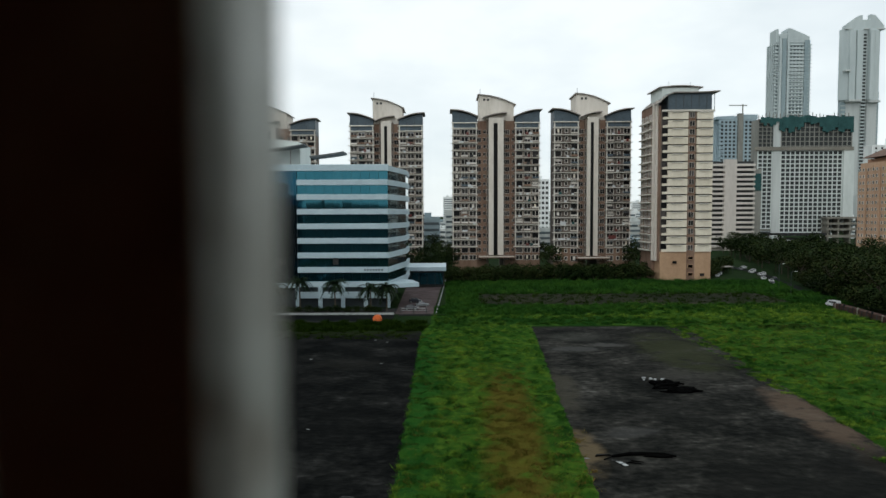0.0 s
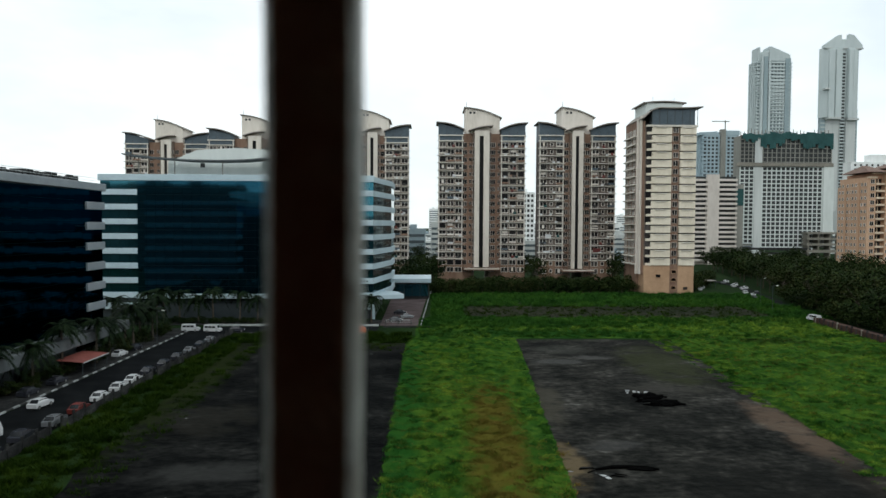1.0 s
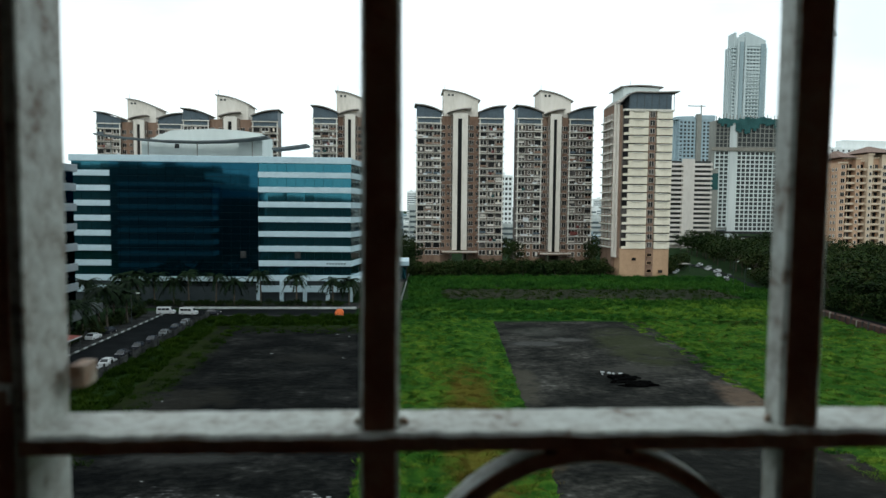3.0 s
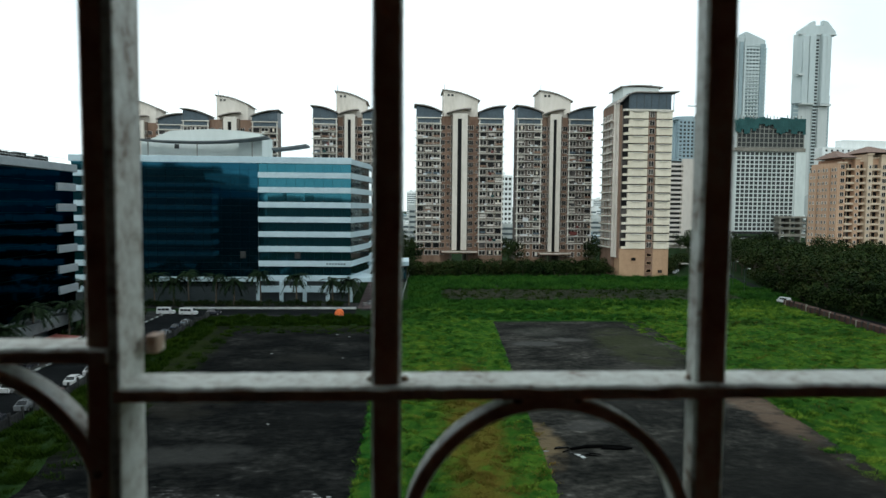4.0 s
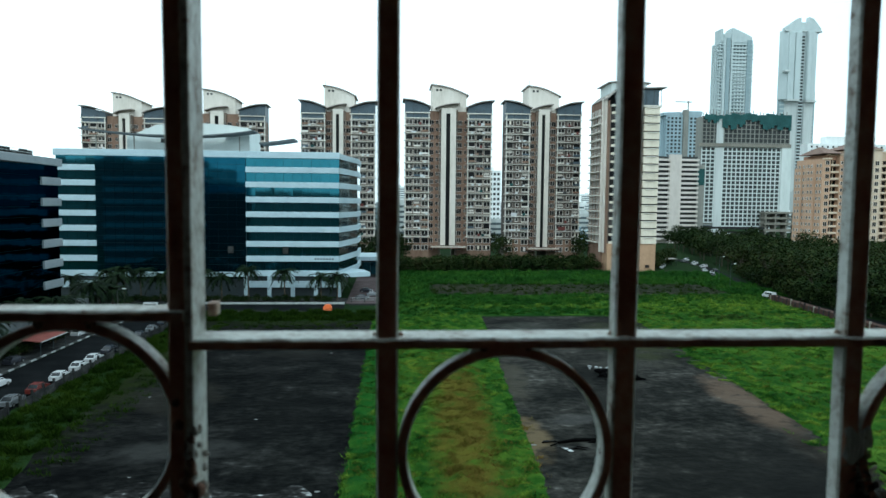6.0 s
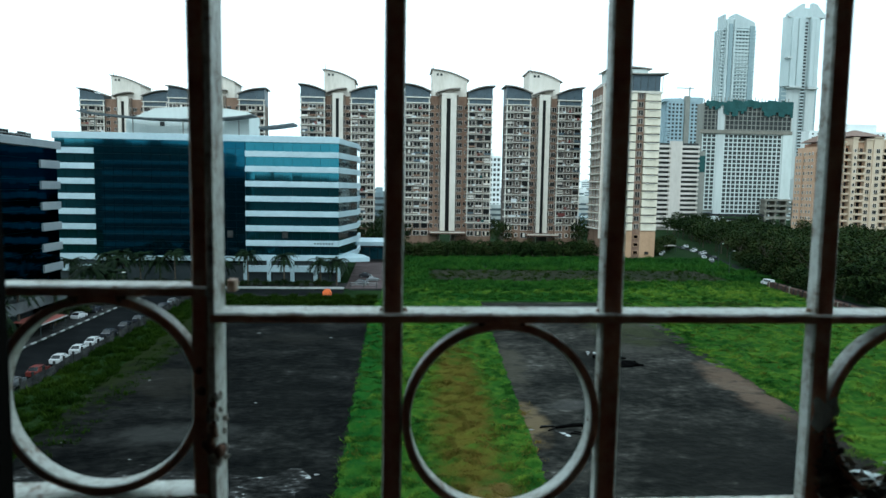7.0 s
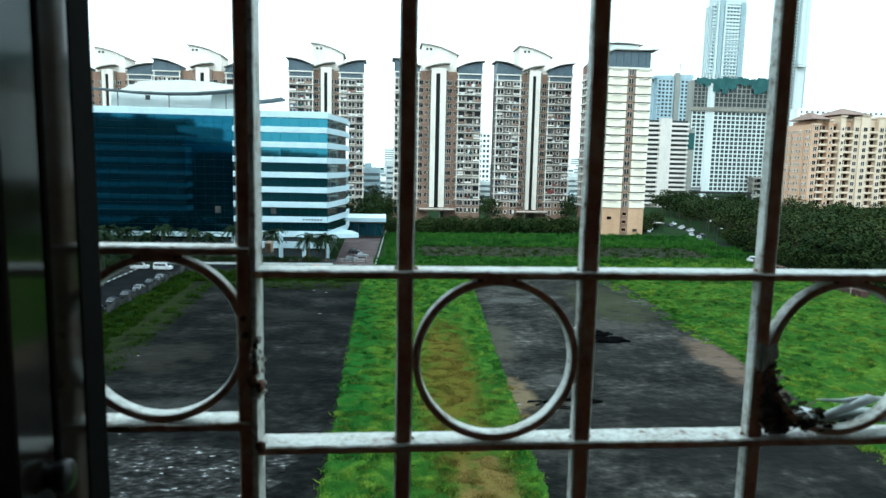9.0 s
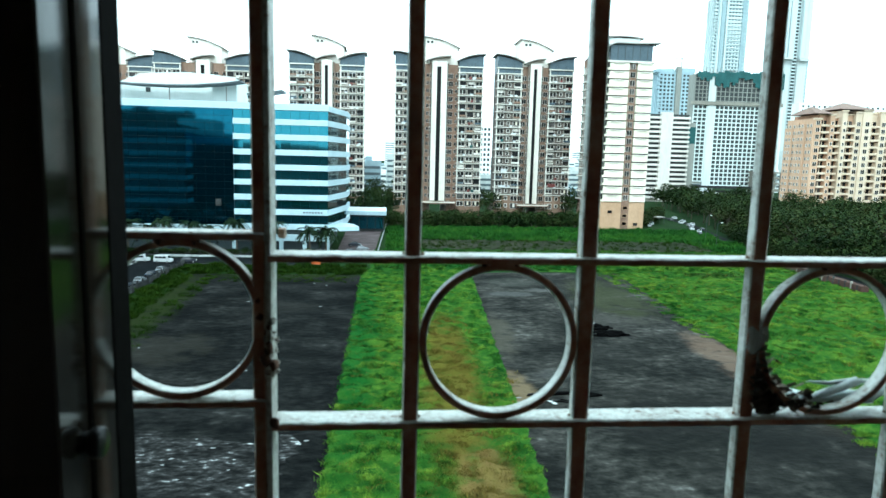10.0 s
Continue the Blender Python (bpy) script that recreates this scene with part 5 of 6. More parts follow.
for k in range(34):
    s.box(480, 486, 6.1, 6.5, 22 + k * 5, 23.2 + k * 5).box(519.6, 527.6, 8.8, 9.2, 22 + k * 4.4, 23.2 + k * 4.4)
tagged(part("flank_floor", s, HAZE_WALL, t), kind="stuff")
t = far_tower("unfinished_tower", "blue-grey tower under construction with a crane", 700, 291, 329, 123, 9, 30, (HAZE_CONCRETE, DARK_OPENING), [[(287, 122), (306, 122), (306, 126), (287, 125)], [(312, 122), (330, 122), (330, 127), (312, 127)]])
part("lift_core", Shape().box(309, 314, -3, 2, 20, 128), RAW_CONCRETE, t)
part("crane_mast", Shape().box(315, 316, 2, 3, 122, 138), RAW_CONCRETE, t)
part("crane_jib", Shape().box(301, 320, 2.2, 2.9, 136.5, 137.4), RAW_CONCRETE, t)
wb = thing("apartment_block", "warm white apartment block with long balcony bands", "tower block", pose(0, 430, 0))
part("core", Shape().box(172, 202, 1.5, 10, 0, 57), WARM_WHITE, wb)
part("core_wall", Shape().box(182, 190, -0.4, 1.6, 0, 59), WARM_WHITE, wb)
for a, b in ((171, 182), (190, 202)):
    bm_ = Shape().bevelled(a, b, -0.5, 1.5, 0, 1.5, 0.05, 0).mesh("balcony_band", WARM_WHITE)
    # near-black sheet: the shade inside the balconies as a colour
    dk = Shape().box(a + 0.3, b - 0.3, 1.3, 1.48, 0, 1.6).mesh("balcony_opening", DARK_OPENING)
    for k in range(18):
        piece("balcony_band", bm_, (0, 0, 2 + k * 3.1), wb)
        piece("balcony_opening", dk, (0, 0, 3.5 + k * 3.1), wb)
part("grey_block", Shape().box(202.5, 208, 4, 12, 0, 53), RAW_CONCRETE, wb)
part("netting", Shape().box(202.6, 208, 3.6, 4, 39, 50), GREEN_NET, wb)
slim = far_tower("apartment_block", "slim white tower between the tan ones", 420, 141, 148, 67, 2, 21, (WHITE_WALL, DARK_OPENING), [], 16)

# ---- the peach apartment blocks ----
peach = thing("apartment_block", "peach and cream apartment block with brown hipped roofs", "tower block", pose(201, 298, 0))
bays = ((0, 3.4, 48, 0.8, PEACH, 1), (3.4, 7.4, 50, 2.6, PEACH_DEEP, 2), (7.4, 9.6, 50, 0.2, PEACH, 0), (9.6, 13.2, 49, 3.0, PEACH_DEEP, 2), (13.2, 15.6, 52, 0.0, PEACH_PALE, 0), (15.6, 20.2, 50.5, 2.6, PEACH, 2), (20.2, 23.4, 51.5, 0.6, PEACH_PALE, 1), (23.4, 28, 52.5, 0.0, PEACH_PALE, 1), (28, 32.6, 51.5, 2.8, PEACH_PALE, 2), (32.6, 36, 52, 0.4, PEACH_PALE, 1), (36, 40.6, 51.5, 2.6, PEACH, 2), (40.6, 50, 52, 0.2, PEACH_PALE, 3), (50, 64, 51, 0.6, PEACH, 4))
small = window_mesh(1.0, 1.3, 1, 0.1)
for a, b, top, y, m, cols in bays:
    part("bay_wall", Shape().box(a, b, y, 22, 0, top), m, peach)
    part("bay_cornice", Shape().bevelled(a - 0.3, b + 0.3, y - 0.5, y + 1, top - 0.5, top + 0.2, 0.05, 0), PEACH_PALE, peach)
    hollow = y > 2
    if hollow:
        # flat near-black panel stands in for the shade inside the loggia
        loggia = Shape().box(a + 0.35, b - 0.35, y - 0.06, y - 0.01, -0.9, 1.1).mesh("loggia_opening", WINDOW_DARK)
        balcony = Shape().bevelled(a + 0.05, b - 0.05, y - 2.2, y, 0, 0.95, 0.05, 0).mesh("balcony", PEACH_PALE)
        mullion = Shape().box((a + b) / 2 - 0.14, (a + b) / 2 + 0.14, y - 0.3, y - 0.06, -0.9, 1.1).mesh("loggia_post", PEACH_PALE)
    for k in range(14):
        z = 4.4 + k * 3.2
        if hollow:
            piece("loggia_opening", loggia, (0, 0, z + 0.2), peach)
            piece("loggia_post", mullion, (0, 0, z + 0.2), peach)
            piece("balcony", balcony, (0, 0, z - 1.6), peach)
            continue
        for i in range(cols):
            piece("window", BAY_WINDOW if b - a > 3 else small, (a + (b - a) * (i + 0.5) / cols, y - 0.03, z), peach)
        if cols == 0:
            piece("window", small, ((a + b) / 2, y - 0.03, z), peach)
for x0, x1, z in ((-1, 8, 50.3), (11.5, 28, 52.7), (44, 62, 52.2)):
    cx, cy = (x0 + x1) / 2, 9
    s = Shape().add([(x0, -0.8, z), (x1, -0.8, z), (x1, 20, z), (x0, 20, z), (cx - 1, cy, z + 3.6), (cx + 1, cy, z + 3.6)], [(0, 1, 5, 4), (1, 2, 5), (2, 3, 4, 5), (3, 0, 4), (3, 2, 1, 0)])
    part("hipped_roof", s, ROOF_TILE if x0 < 20 else PEACH_PALE, peach)
for y0, y1, top, x in ((0.8, 6, 47, -0.5), (6, 12, 45.5, -1.2), (12, 16, 46.5, -0.4), (16, 22, 44, -1.0)):
    part("flank_wall", Shape().box(x, 0, y0, y1, 0, top), PEACH, peach)
    for k in range(14):
        for y in ((y0 + y1) / 2 - 1.2, (y0 + y1) / 2 + 1.2):
            piece("window", small, pose(x - 0.03, y, 4.4 + k * 3.1, 0, 0, -90), peach)
back = thing("apartment_block", "long white apartment block behind the peach one", "tower block", pose(0, 520, 0))
s = Shape()
grid_front(s, 336, 410, 2, 76, 16, 22, 0.4, 2.6, 1.7, 0.8)
tagged(part("facade_grid", s, (WHITE_WALL, DARK_OPENING), back), kind="stuff")
part("core", Shape().box(336, 410, 0.5, 12, 0, 77).box(352, 394, 2, 10, 77, 83), WHITE_WALL, back)

# ---- low city in the distance ----
s = Shape()
rnd = random.Random(77)
for i in range(620):
    y = rnd.uniform(340, 2600)
    x = rnd.uniform(-0.75, 0.85) * y
    if 238 < x < 330 and 505 < y < 570 or 150 < x < 430 and 410 < y < 560:
        continue
    w, d, h = rnd.uniform(8, 26), rnd.uniform(8, 22), rnd.choice((8, 10, 14, 17, 20, 24)) * rnd.uniform(0.8, 1.15)
    if y > 700 and rnd.random() < 0.16:
        h *= rnd.uniform(1.8, 3.4)
    k = rnd.choice((0, 0, 1, 2))
    s.box(x, x + w, y, y + d, 0, h, k)
    for f_ in range(int(h / 3.4)):
        s.box(x + 0.6, x + w - 0.6, y - 0.15, y, 1.6 + f_ * 3.4, 3.0 + f_ * 3.4, 3)
    s.box(x + w * 0.3, x + w * 0.6, y + 2, y + d * 0.6, h, h + 2.5, k)
tagged(part("distant_city", s, [WHITE_WALL, PALE_CONCRETE, HAZE_CONCRETE, FAR_WINDOW]), "pale low city blocks in the distance", "city", "", "stuff")
for x, y, w, h in ((12, 420, 10, 32), (22, 395, 9, 27), (69, 380, 8, 47), (58.5, 430, 10, 46)):
    b = thing("apartment_block", "white walk-up block between the towers", "building", pose(x, y, 0))
    s = Shape()
    grid_front(s, 0, w, 0.5, h, 4, int(h / 3.2), 0, 0.9, 1.5, 0.5)
    tagged(part("facade_grid", s, (WHITE_WALL, DARK_OPENING), b), kind="stuff")
    part("core", Shape().box(-0.3, w + 0.3, 0.05, 14, 0, h + 0.8).box(w * 0.3, w * 0.6, 3, 9, h, h + 3), WHITE_WALL, b)


# ---- trees ----
def leaf_cloud(shape, blobs, count, size, rnd):
    for _ in range(count):
        cx, cy, cz, r, h = rnd.choice(blobs)
        d = Vector((rnd.gauss(0, 1), rnd.gauss(0, 1), rnd.gauss(0, 1))).normalized() * (0.55 + 0.5 * rnd.random())
        p = Vector((cx + d.x * r, cy + d.y * r, cz + d.z * h))
        q = Euler((rnd.uniform(-0.9, 0.9), rnd.uniform(-0.9, 0.9), rnd.uniform(0, 6.28))).to_matrix()
        s = size * rnd.uniform(0.6, 1.5)
        shape.add([p + q @ Vector((-s, 0, 0)), p + q @ Vector((0, -0.45 * s, 0.12 * s)), p + q @ Vector((s, 0, 0)), p + q @ Vector((0, 0.45 * s, -0.1 * s))], [(0, 1, 2, 3)])


def broad_tree(seed, height, spread, label, group="trees", count=1150, leaf=0.42):
    rnd = random.Random(seed)
    t = thing("tree", label, "tree", pose(0, 0, -500), group)
    trunk = Shape().tube([(0, 0, -0.3), (0.1, 0.05, height * 0.25), (-0.1, 0.1, height * 0.5)], [0.28, 0.2, 0.14], 7)
    blobs = []
    for i in range(7):
        a, r = rnd.uniform(0, 6.28), spread * rnd.uniform(0.25, 0.75)
        z = height * rnd.uniform(0.45, 0.86)
        tip = (r * math.cos(a), r * math.sin(a), z)
        trunk.tube([(0, 0, height * 0.3), (tip[0] * 0.5, tip[1] * 0.5, height * 0.3 + (z - height * 0.3) * 0.6), tip], [0.12, 0.08, 0.03], 5)
        blobs.append((*tip, spread * rnd.uniform(0.32, 0.5), height * rnd.uniform(0.12, 0.2)))
    blobs.append((0, 0, height * 0.84, spread * 0.45, height * 0.16))
    part("trunk", trunk, BARK, t)
    crown = Shape()
    leaf_cloud(crown, blobs, count, leaf, rnd)
    part("crown", crown, LEAF, t)
    return t


def bush(seed, height, spread, label):
    rnd = random.Random(seed)
    t = thing("bush", label, "bush", pose(0, 0, -500), "hedge bushes")
    stems = Shape()
    for i in range(5):
        a = rnd.uniform(0, 6.28)
        stems.tube([(0, 0, -0.2), (spread * 0.4 * math.cos(a), spread * 0.4 * math.sin(a), height * 0.6)], [0.1, 0.03], 5)
    part("stem", stems, BARK, t)
    blobs = [(rnd.uniform(-0.6, 0.6) * spread, rnd.uniform(-0.5, 0.5) * spread, height * rnd.uniform(0.2, 0.75), spread * 0.5, height * 0.25) for _ in range(8)]
    crown = Shape()
    leaf_cloud(crown, blobs, 800, 0.36, rnd)
    part("leaves", crown, LEAF, t)
    return t


rnd = random.Random(31)
tree_kinds = [broad_tree(40 + i, h, sp, "dark green leafy tree in the dense grove") for i, (h, sp) in enumerate(((11, 6), (13, 6.4), (10, 6.2), (15, 6.6)))]
bush_kinds = [bush(60 + i, h, sp, "dark green overgrown bush along the field") for i, (h, sp) in enumerate(((6.2, 3.6), (7.2, 3.4), (5.2, 3.8)))]
spots = []
for i in range(3200):
    x, y = rnd.uniform(100, 330), rnd.uniform(112, 400)
    edge = 107 if y < 172 else 107 + (y - 172) * 0.26
    if x < edge + 3 or x > y * 1.05 + 12 or (y > 292 and 186 < x < 268) or any((x - a) ** 2 + (y - b) ** 2 < 30 for a, b in spots):
        continue
    spots.append((x, y))
spots.sort(key=lambda p: p[1] + 0.4 * p[0])
far_crowns, far_trunks = Shape(), Shape()
for x, y in spots[190:440]:
    h, sp = rnd.uniform(9, 14), rnd.uniform(4.8, 6.4)
    far_trunks.tube([(x, y, -0.2), (x, y, h * 0.6)], [0.25, 0.12], 6)
    leaf_cloud(far_crowns, [(x + rnd.uniform(-0.6, 0.6) * sp, y + rnd.uniform(-0.6, 0.6) * sp, h * rnd.uniform(0.4, 0.85), sp * 0.45, h * 0.17) for _ in range(7)], 520, 0.55, rnd)
tagged(part("far_grove", far_crowns, LEAF), "dense dark green grove behind the lane", "trees", "", "stuff")
tagged(part("far_grove_trunks", far_trunks, BARK), "dark trunks of the far grove", "trees", "", "stuff")
for x, y in spots[:190]:
    s_ = rnd.uniform(0.75, 1.15)
    copy_thing(rnd.choice(tree_kinds), pose(x, y, 0, 0, 0, rnd.uniform(0, 360)) @ Matrix.Diagonal((s_, s_, s_ * 0.92, 1)))
for x, y in ((-4, 250), (-1, 262), (-6, 268), (2, 272), (-3, 282), (0, 300), (-8, 250), (76, 266), (81, 284), (84, 300), (43, 268), (42.5, 292), (-13, 274), (3, 330), (10, 350), (-5, 345), (18, 362), (60, 300), (75, 320), (-10, 300)):
    copy_thing(rnd.choice(tree_kinds), pose(x, y, 0, 0, 0, rnd.uniform(0, 360)))
for i in range(26):
    for row in range(2):
        x = 3 + i * 2.9 + rnd.uniform(-0.7, 0.7)
        y = 238 + row * 8 + x * 0.12 + rnd.uniform(-1, 1)
        copy_thing(rnd.choice(bush_kinds), pose(x, y, 0, 0, 0, rnd.uniform(0, 360)))
for i in range(16):
    copy_thing(rnd.choice(bush_kinds), pose(101 + i * 1.8 + rnd.uniform(-1, 1), 252 + i * 3 + rnd.uniform(-2, 2), 0, 0, 0, rnd.uniform(0, 360)))
for i in range(26):
    y = 118 + i * 4.2
    copy_thing(rnd.choice(bush_kinds), pose(109.5 + max(0, y - 172) * 0.26 + rnd.uniform(-0.8, 0.8), y, 0, 0, 0, rnd.uniform(0, 360)))
for ob in tree_kinds + bush_kinds:
    ob.matrix_basis = pose(140 + 6 * len(ob.name), 330 + 9 * rnd.random(), 0)


def palm(seed, height):
    rnd = random.Random(seed)
    t = thing("palm_tree", "dark green palm tree in front of the offices", "palm tree", pose(0, 0, 0), "palms")
    lean = rnd.uniform(-0.5, 0.5)
    top = Vector((lean, rnd.uniform(-0.3, 0.3), height))
    part("trunk", Shape().tube([(0, 0, -0.2), (lean * 0.3, 0, height * 0.4), (lean * 0.7, 0, height * 0.75), top], [0.26, 0.2, 0.17, 0.14], 8), BARK, t)
    fronds = Shape()
    for i in range(30):
        a, up = math.tau * i / 30 + rnd.uniform(-0.2, 0.2), rnd.uniform(-0.25, 1.1)
        ln = rnd.uniform(3.4, 4.8)
        spine = []
        for k in range(8):
            u = k / 7
            r = ln * u * (1 - 0.15 * u)
            spine.append(top + Vector((math.cos(a) * r, math.sin(a) * r, up * ln * 0.75 * u - ln * 0.75 * u * u)))
        side_way = Vector((-math.sin(a), math.cos(a), 0))
        for k in range(7):
            p, q = spine[k], spine[k + 1]
            for sg in (-1, 1):
                w = (0.95 - 0.08 * k) * rnd.uniform(0.8, 1.2)
                fronds.add([p, p + (q - p) * 0.55, p + (q - p) * 1.1 + side_way * sg * w + Vector((0, 0, -0.32 * w))], [(0, 1, 2)])
                fronds.add([p + (q - p) * 0.5, q, q + (q - p) * 0.5 + side_way * sg * w * 0.9 + Vector((0, 0, -0.35 * w))], [(0, 1, 2)])
    part("fronds", fronds, PALM_LEAF, t)
    return t


palm_kinds = [palm(80 + i, h) for i, h in enumerate((7.4, 6.4, 8.2))]
palm_spots = [(-62.5, 167), (-58, 167.5), (-54, 166.5), (-47.5, 167), (-43, 167), (-36.5, 167.4), (-27.5, 167), (-18.5, 167), (-66, 165.5), (-70, 166.5), (-59.5, 100), (-60, 109), (-59, 118), (-60.5, 126), (-59.5, 134), (-60, 91), (-59, 142), (-61, 149), (-63, 138), (-66, 152), (-70, 147), (-60, 83), (-14.5, 168)]
for i, (x, y) in enumerate(palm_spots):
    if i < 3:
        palm_kinds[i].matrix_basis = pose(x, y, 0, 0, 0, 40 * i)
    else:
        copy_thing(palm_kinds[i % 3], pose(x, y, 0, 0, 0, rnd.uniform(0, 360)))


# ---- vehicles ----
def car(label, paint, place, van=False):
    t = thing("van" if van else "car", label, "van" if van else "car", pose(0, 0, 0), "parked vehicles")
    if van:
        side = [(-2.3, 0.35), (2.3, 0.35), (2.35, 0.9), (1.7, 1.15), (1.25, 1.9), (-2.2, 1.95), (-2.35, 1.0)]
    else:
        side = [(-2.0, 0.3), (2.0, 0.3), (2.1, 0.62), (1.9, 0.85), (1.0, 0.95), (0.45, 1.42), (-1.05, 1.45), (-1.65, 0.98), (-2.05, 0.9)]
    s = Shape()
    n = len(side)
    inner = [(x * 0.985, z + 0.0) for x, z in side]
    v = [(x, y * (0.78 if z > 1.2 else 1.0), z) for y in (-0.82, 0.82) for x, z in inner]
    s.add(v, [tuple(range(n)), tuple(range(2 * n - 1, n - 1, -1))] + [(i, n + i, n + (i + 1) % n, (i + 1) % n) for i in range(n)])
    part("body", s, paint, t)
    if van:
        for i in range(3):
            for sg in (-1, 1):
                part("side_window", Shape().box(-1.9 + i * 1.0, -1.05 + i * 1.0, sg * 0.79 - 0.02, sg * 0.79 + 0.02, 1.2, 1.7), CAR_GLASS, t)
        part("windscreen", Shape().add([(1.69, -0.66, 1.2), (1.69, 0.66, 1.2), (1.34, 0.58, 1.82), (1.34, -0.58, 1.82)], [(0, 1, 2, 3)]), CAR_GLASS, t)
    else:
        part("windscreen", Shape().add([(1.0, -0.7, 0.97), (1.0, 0.7, 0.97), (0.5, 0.6, 1.4), (0.5, -0.6, 1.4)], [(0, 1, 2, 3)]), CAR_GLASS, t)
        part("rear_window", Shape().add([(-1.66, -0.7, 1.0), (-1.66, 0.7, 1.0), (-1.1, 0.6, 1.42), (-1.1, -0.6, 1.42)], [(3, 2, 1, 0)]), CAR_GLASS, t)
        for sg in (-1, 1):
            part("side_window", Shape().add([(-1.4, sg * 0.8, 0.98), (0.85, sg * 0.8, 0.98), (0.4, sg * 0.665, 1.38), (-1.0, sg * 0.665, 1.4)], [(0, 1, 2, 3)]), CAR_GLASS, t)
    for x in (-1.3, 1.3):
        for y in (-0.78, 0.78):
            w = Shape()
            w.tube([(x, y - 0.1, 0.31), (x, y + 0.1, 0.31)], [0.31, 0.31], 12)
            wheel = part("wheel", w, TYRE, t)
            part("rim", Shape().tube([(x, y - 0.115, 0.31), (x, y + 0.115, 0.31)], [0.18, 0.18], 8), RIM, wheel)
    part("headlight", Shape().box(1.95, 2.07, -0.7, -0.4, 0.6, 0.75), LAMP_GLOW, t)
    part("headlight", Shape().box(1.95, 2.07, 0.4, 0.7, 0.6, 0.75), LAMP_GLOW, t)
    t.matrix_basis = place @ Matrix.Diagonal((0.86, 0.86, 0.9, 1))
    return t


white_car = car("white parked car beside the field wall", CAR_WHITE, pose(-46.2, 93.5, 0.04, 0, 0, 90))
grey_car = car("silver-grey parked car beside the field wall", CAR_GREY, pose(-46.2, 82, 0.04, 0, 0, 91))
dark_car = car("dark parked car at the kerb", CAR_DARK, pose(-57.8, 96, 0.04, 0, 0, 90))
red_car = car("red parked car beside the field wall", CAR_RED, pose(-46.0, 87.4, 0.04, 0, 0, 89))
white_van = car("white parked minibus at the road's bend", CAR_WHITE, pose(-55.0, 153.6, 0.04, 0, 0, 4), True)
copy_thing(white_van, pose(-49.6, 152.6, 0.04, 0, 0, -6))
rnd = random.Random(12)
for x, y, a, c in ((-46.2, 99, 90, white_car), (-46.3, 104, 90, white_car), (-46.2, 110, 90, dark_car), (-46.1, 116, 90, dark_car), (-46.2, 122, 91, dark_car), (-46.1, 128, 90, grey_car), (-46.0, 134.5, 88, dark_car), (-45.9, 140, 88, grey_car), (-46.4, 76, 90, dark_car), (-46.4, 70, 92, dark_car), (-52.4, 89.8, 84, white_car), (-58.0, 124.5, 90, white_car), (-57.6, 131, 86, dark_car), (-57.6, 103, 90, dark_car), (-44.5, 153.2, 6, dark_car), (-8.2, 170, 0, dark_car), (-5.6, 176, 12, grey_car), (-8, 184, 5, dark_car), (106, 255, 70, white_car), (110, 262, 60, white_car), (102, 262, 20, grey_car), (118, 243, 74, white_car), (121, 250, 74, grey_car), (124, 258, 75, white_car), (127, 262, 75, white_car), (116, 233, 75, white_car), (121.5, 242, 75, dark_car), (113, 226, 76, dark_car), (126, 270, 80, white_car), (129.5, 276, 80, white_car), (128, 284, 82, grey_car), (133, 292, 84, white_car)):
    copy_thing(c, pose(x + rnd.uniform(-0.2, 0.2), y, 0.04, 0, 0, a + rnd.uniform(-3, 3)))
truck = thing("truck", "pale box truck parked at the roadside", "truck", pose(-50.5, 74, 0.04, 0, 0, 78), "parked vehicles")
part("cargo_box", Shape().bevelled(-3.2, 0.9, -1.05, 1.05, 0.9, 2.9, 0.05, 0), CAR_WHITE, truck)
part("cab", Shape().prism([(1.0, 0.5), (2.7, 0.5), (2.75, 1.2), (2.4, 2.2), (1.0, 2.3)], -0.98, 0.98), CAR_WHITE, truck)
part("windscreen", Shape().add([(2.74, -0.85, 1.3), (2.74, 0.85, 1.3), (2.45, 0.8, 2.1), (2.45, -0.8, 2.1)], [(0, 1, 2, 3)]), CAR_GLASS, truck)
part("chassis", Shape().box(-3.1, 2.5, -0.6, 0.6, 0.5, 0.9), TYRE, truck)
for x in (-2.2, 1.9):
    for y in (-0.9, 0.9):
        part("wheel", Shape().tube([(x, y - 0.14, 0.42), (x, y + 0.14, 0.42)], [0.42, 0.42], 12), TYRE, truck)

# ---- walls, posts and small things round the field ----
fence = thing("field_wall", "low stained concrete wall with posts beside the road", "wall", None, "", "structure")
panel = Shape().bevelled(-1.22, 1.22, -0.07, 0.07, -0.1, 1.35, 0.03, 0).mesh("wall_panel", CONCRETE)
post = Shape().bevelled(-0.15, 0.15, -0.13, 0.13, -0.1, 1.7, 0.03).mesh("wall_post", CONCRETE)
for i in range(34):
    y = 62 + i * 2.6
    piece("wall_post", post, pose(-44.3, y, 0, 0, 0, 90), fence)
    if i % 11 != 6:
        piece("wall_panel", panel, pose(-44.3 + rnd.uniform(-0.05, 0.05), y + 1.3, -0.25 * rnd.random(), 0, rnd.uniform(-1, 1), 90), fence)
lane = thing("lane_wall", "low red-brown brick wall with grey posts", "wall", None, "", "structure")
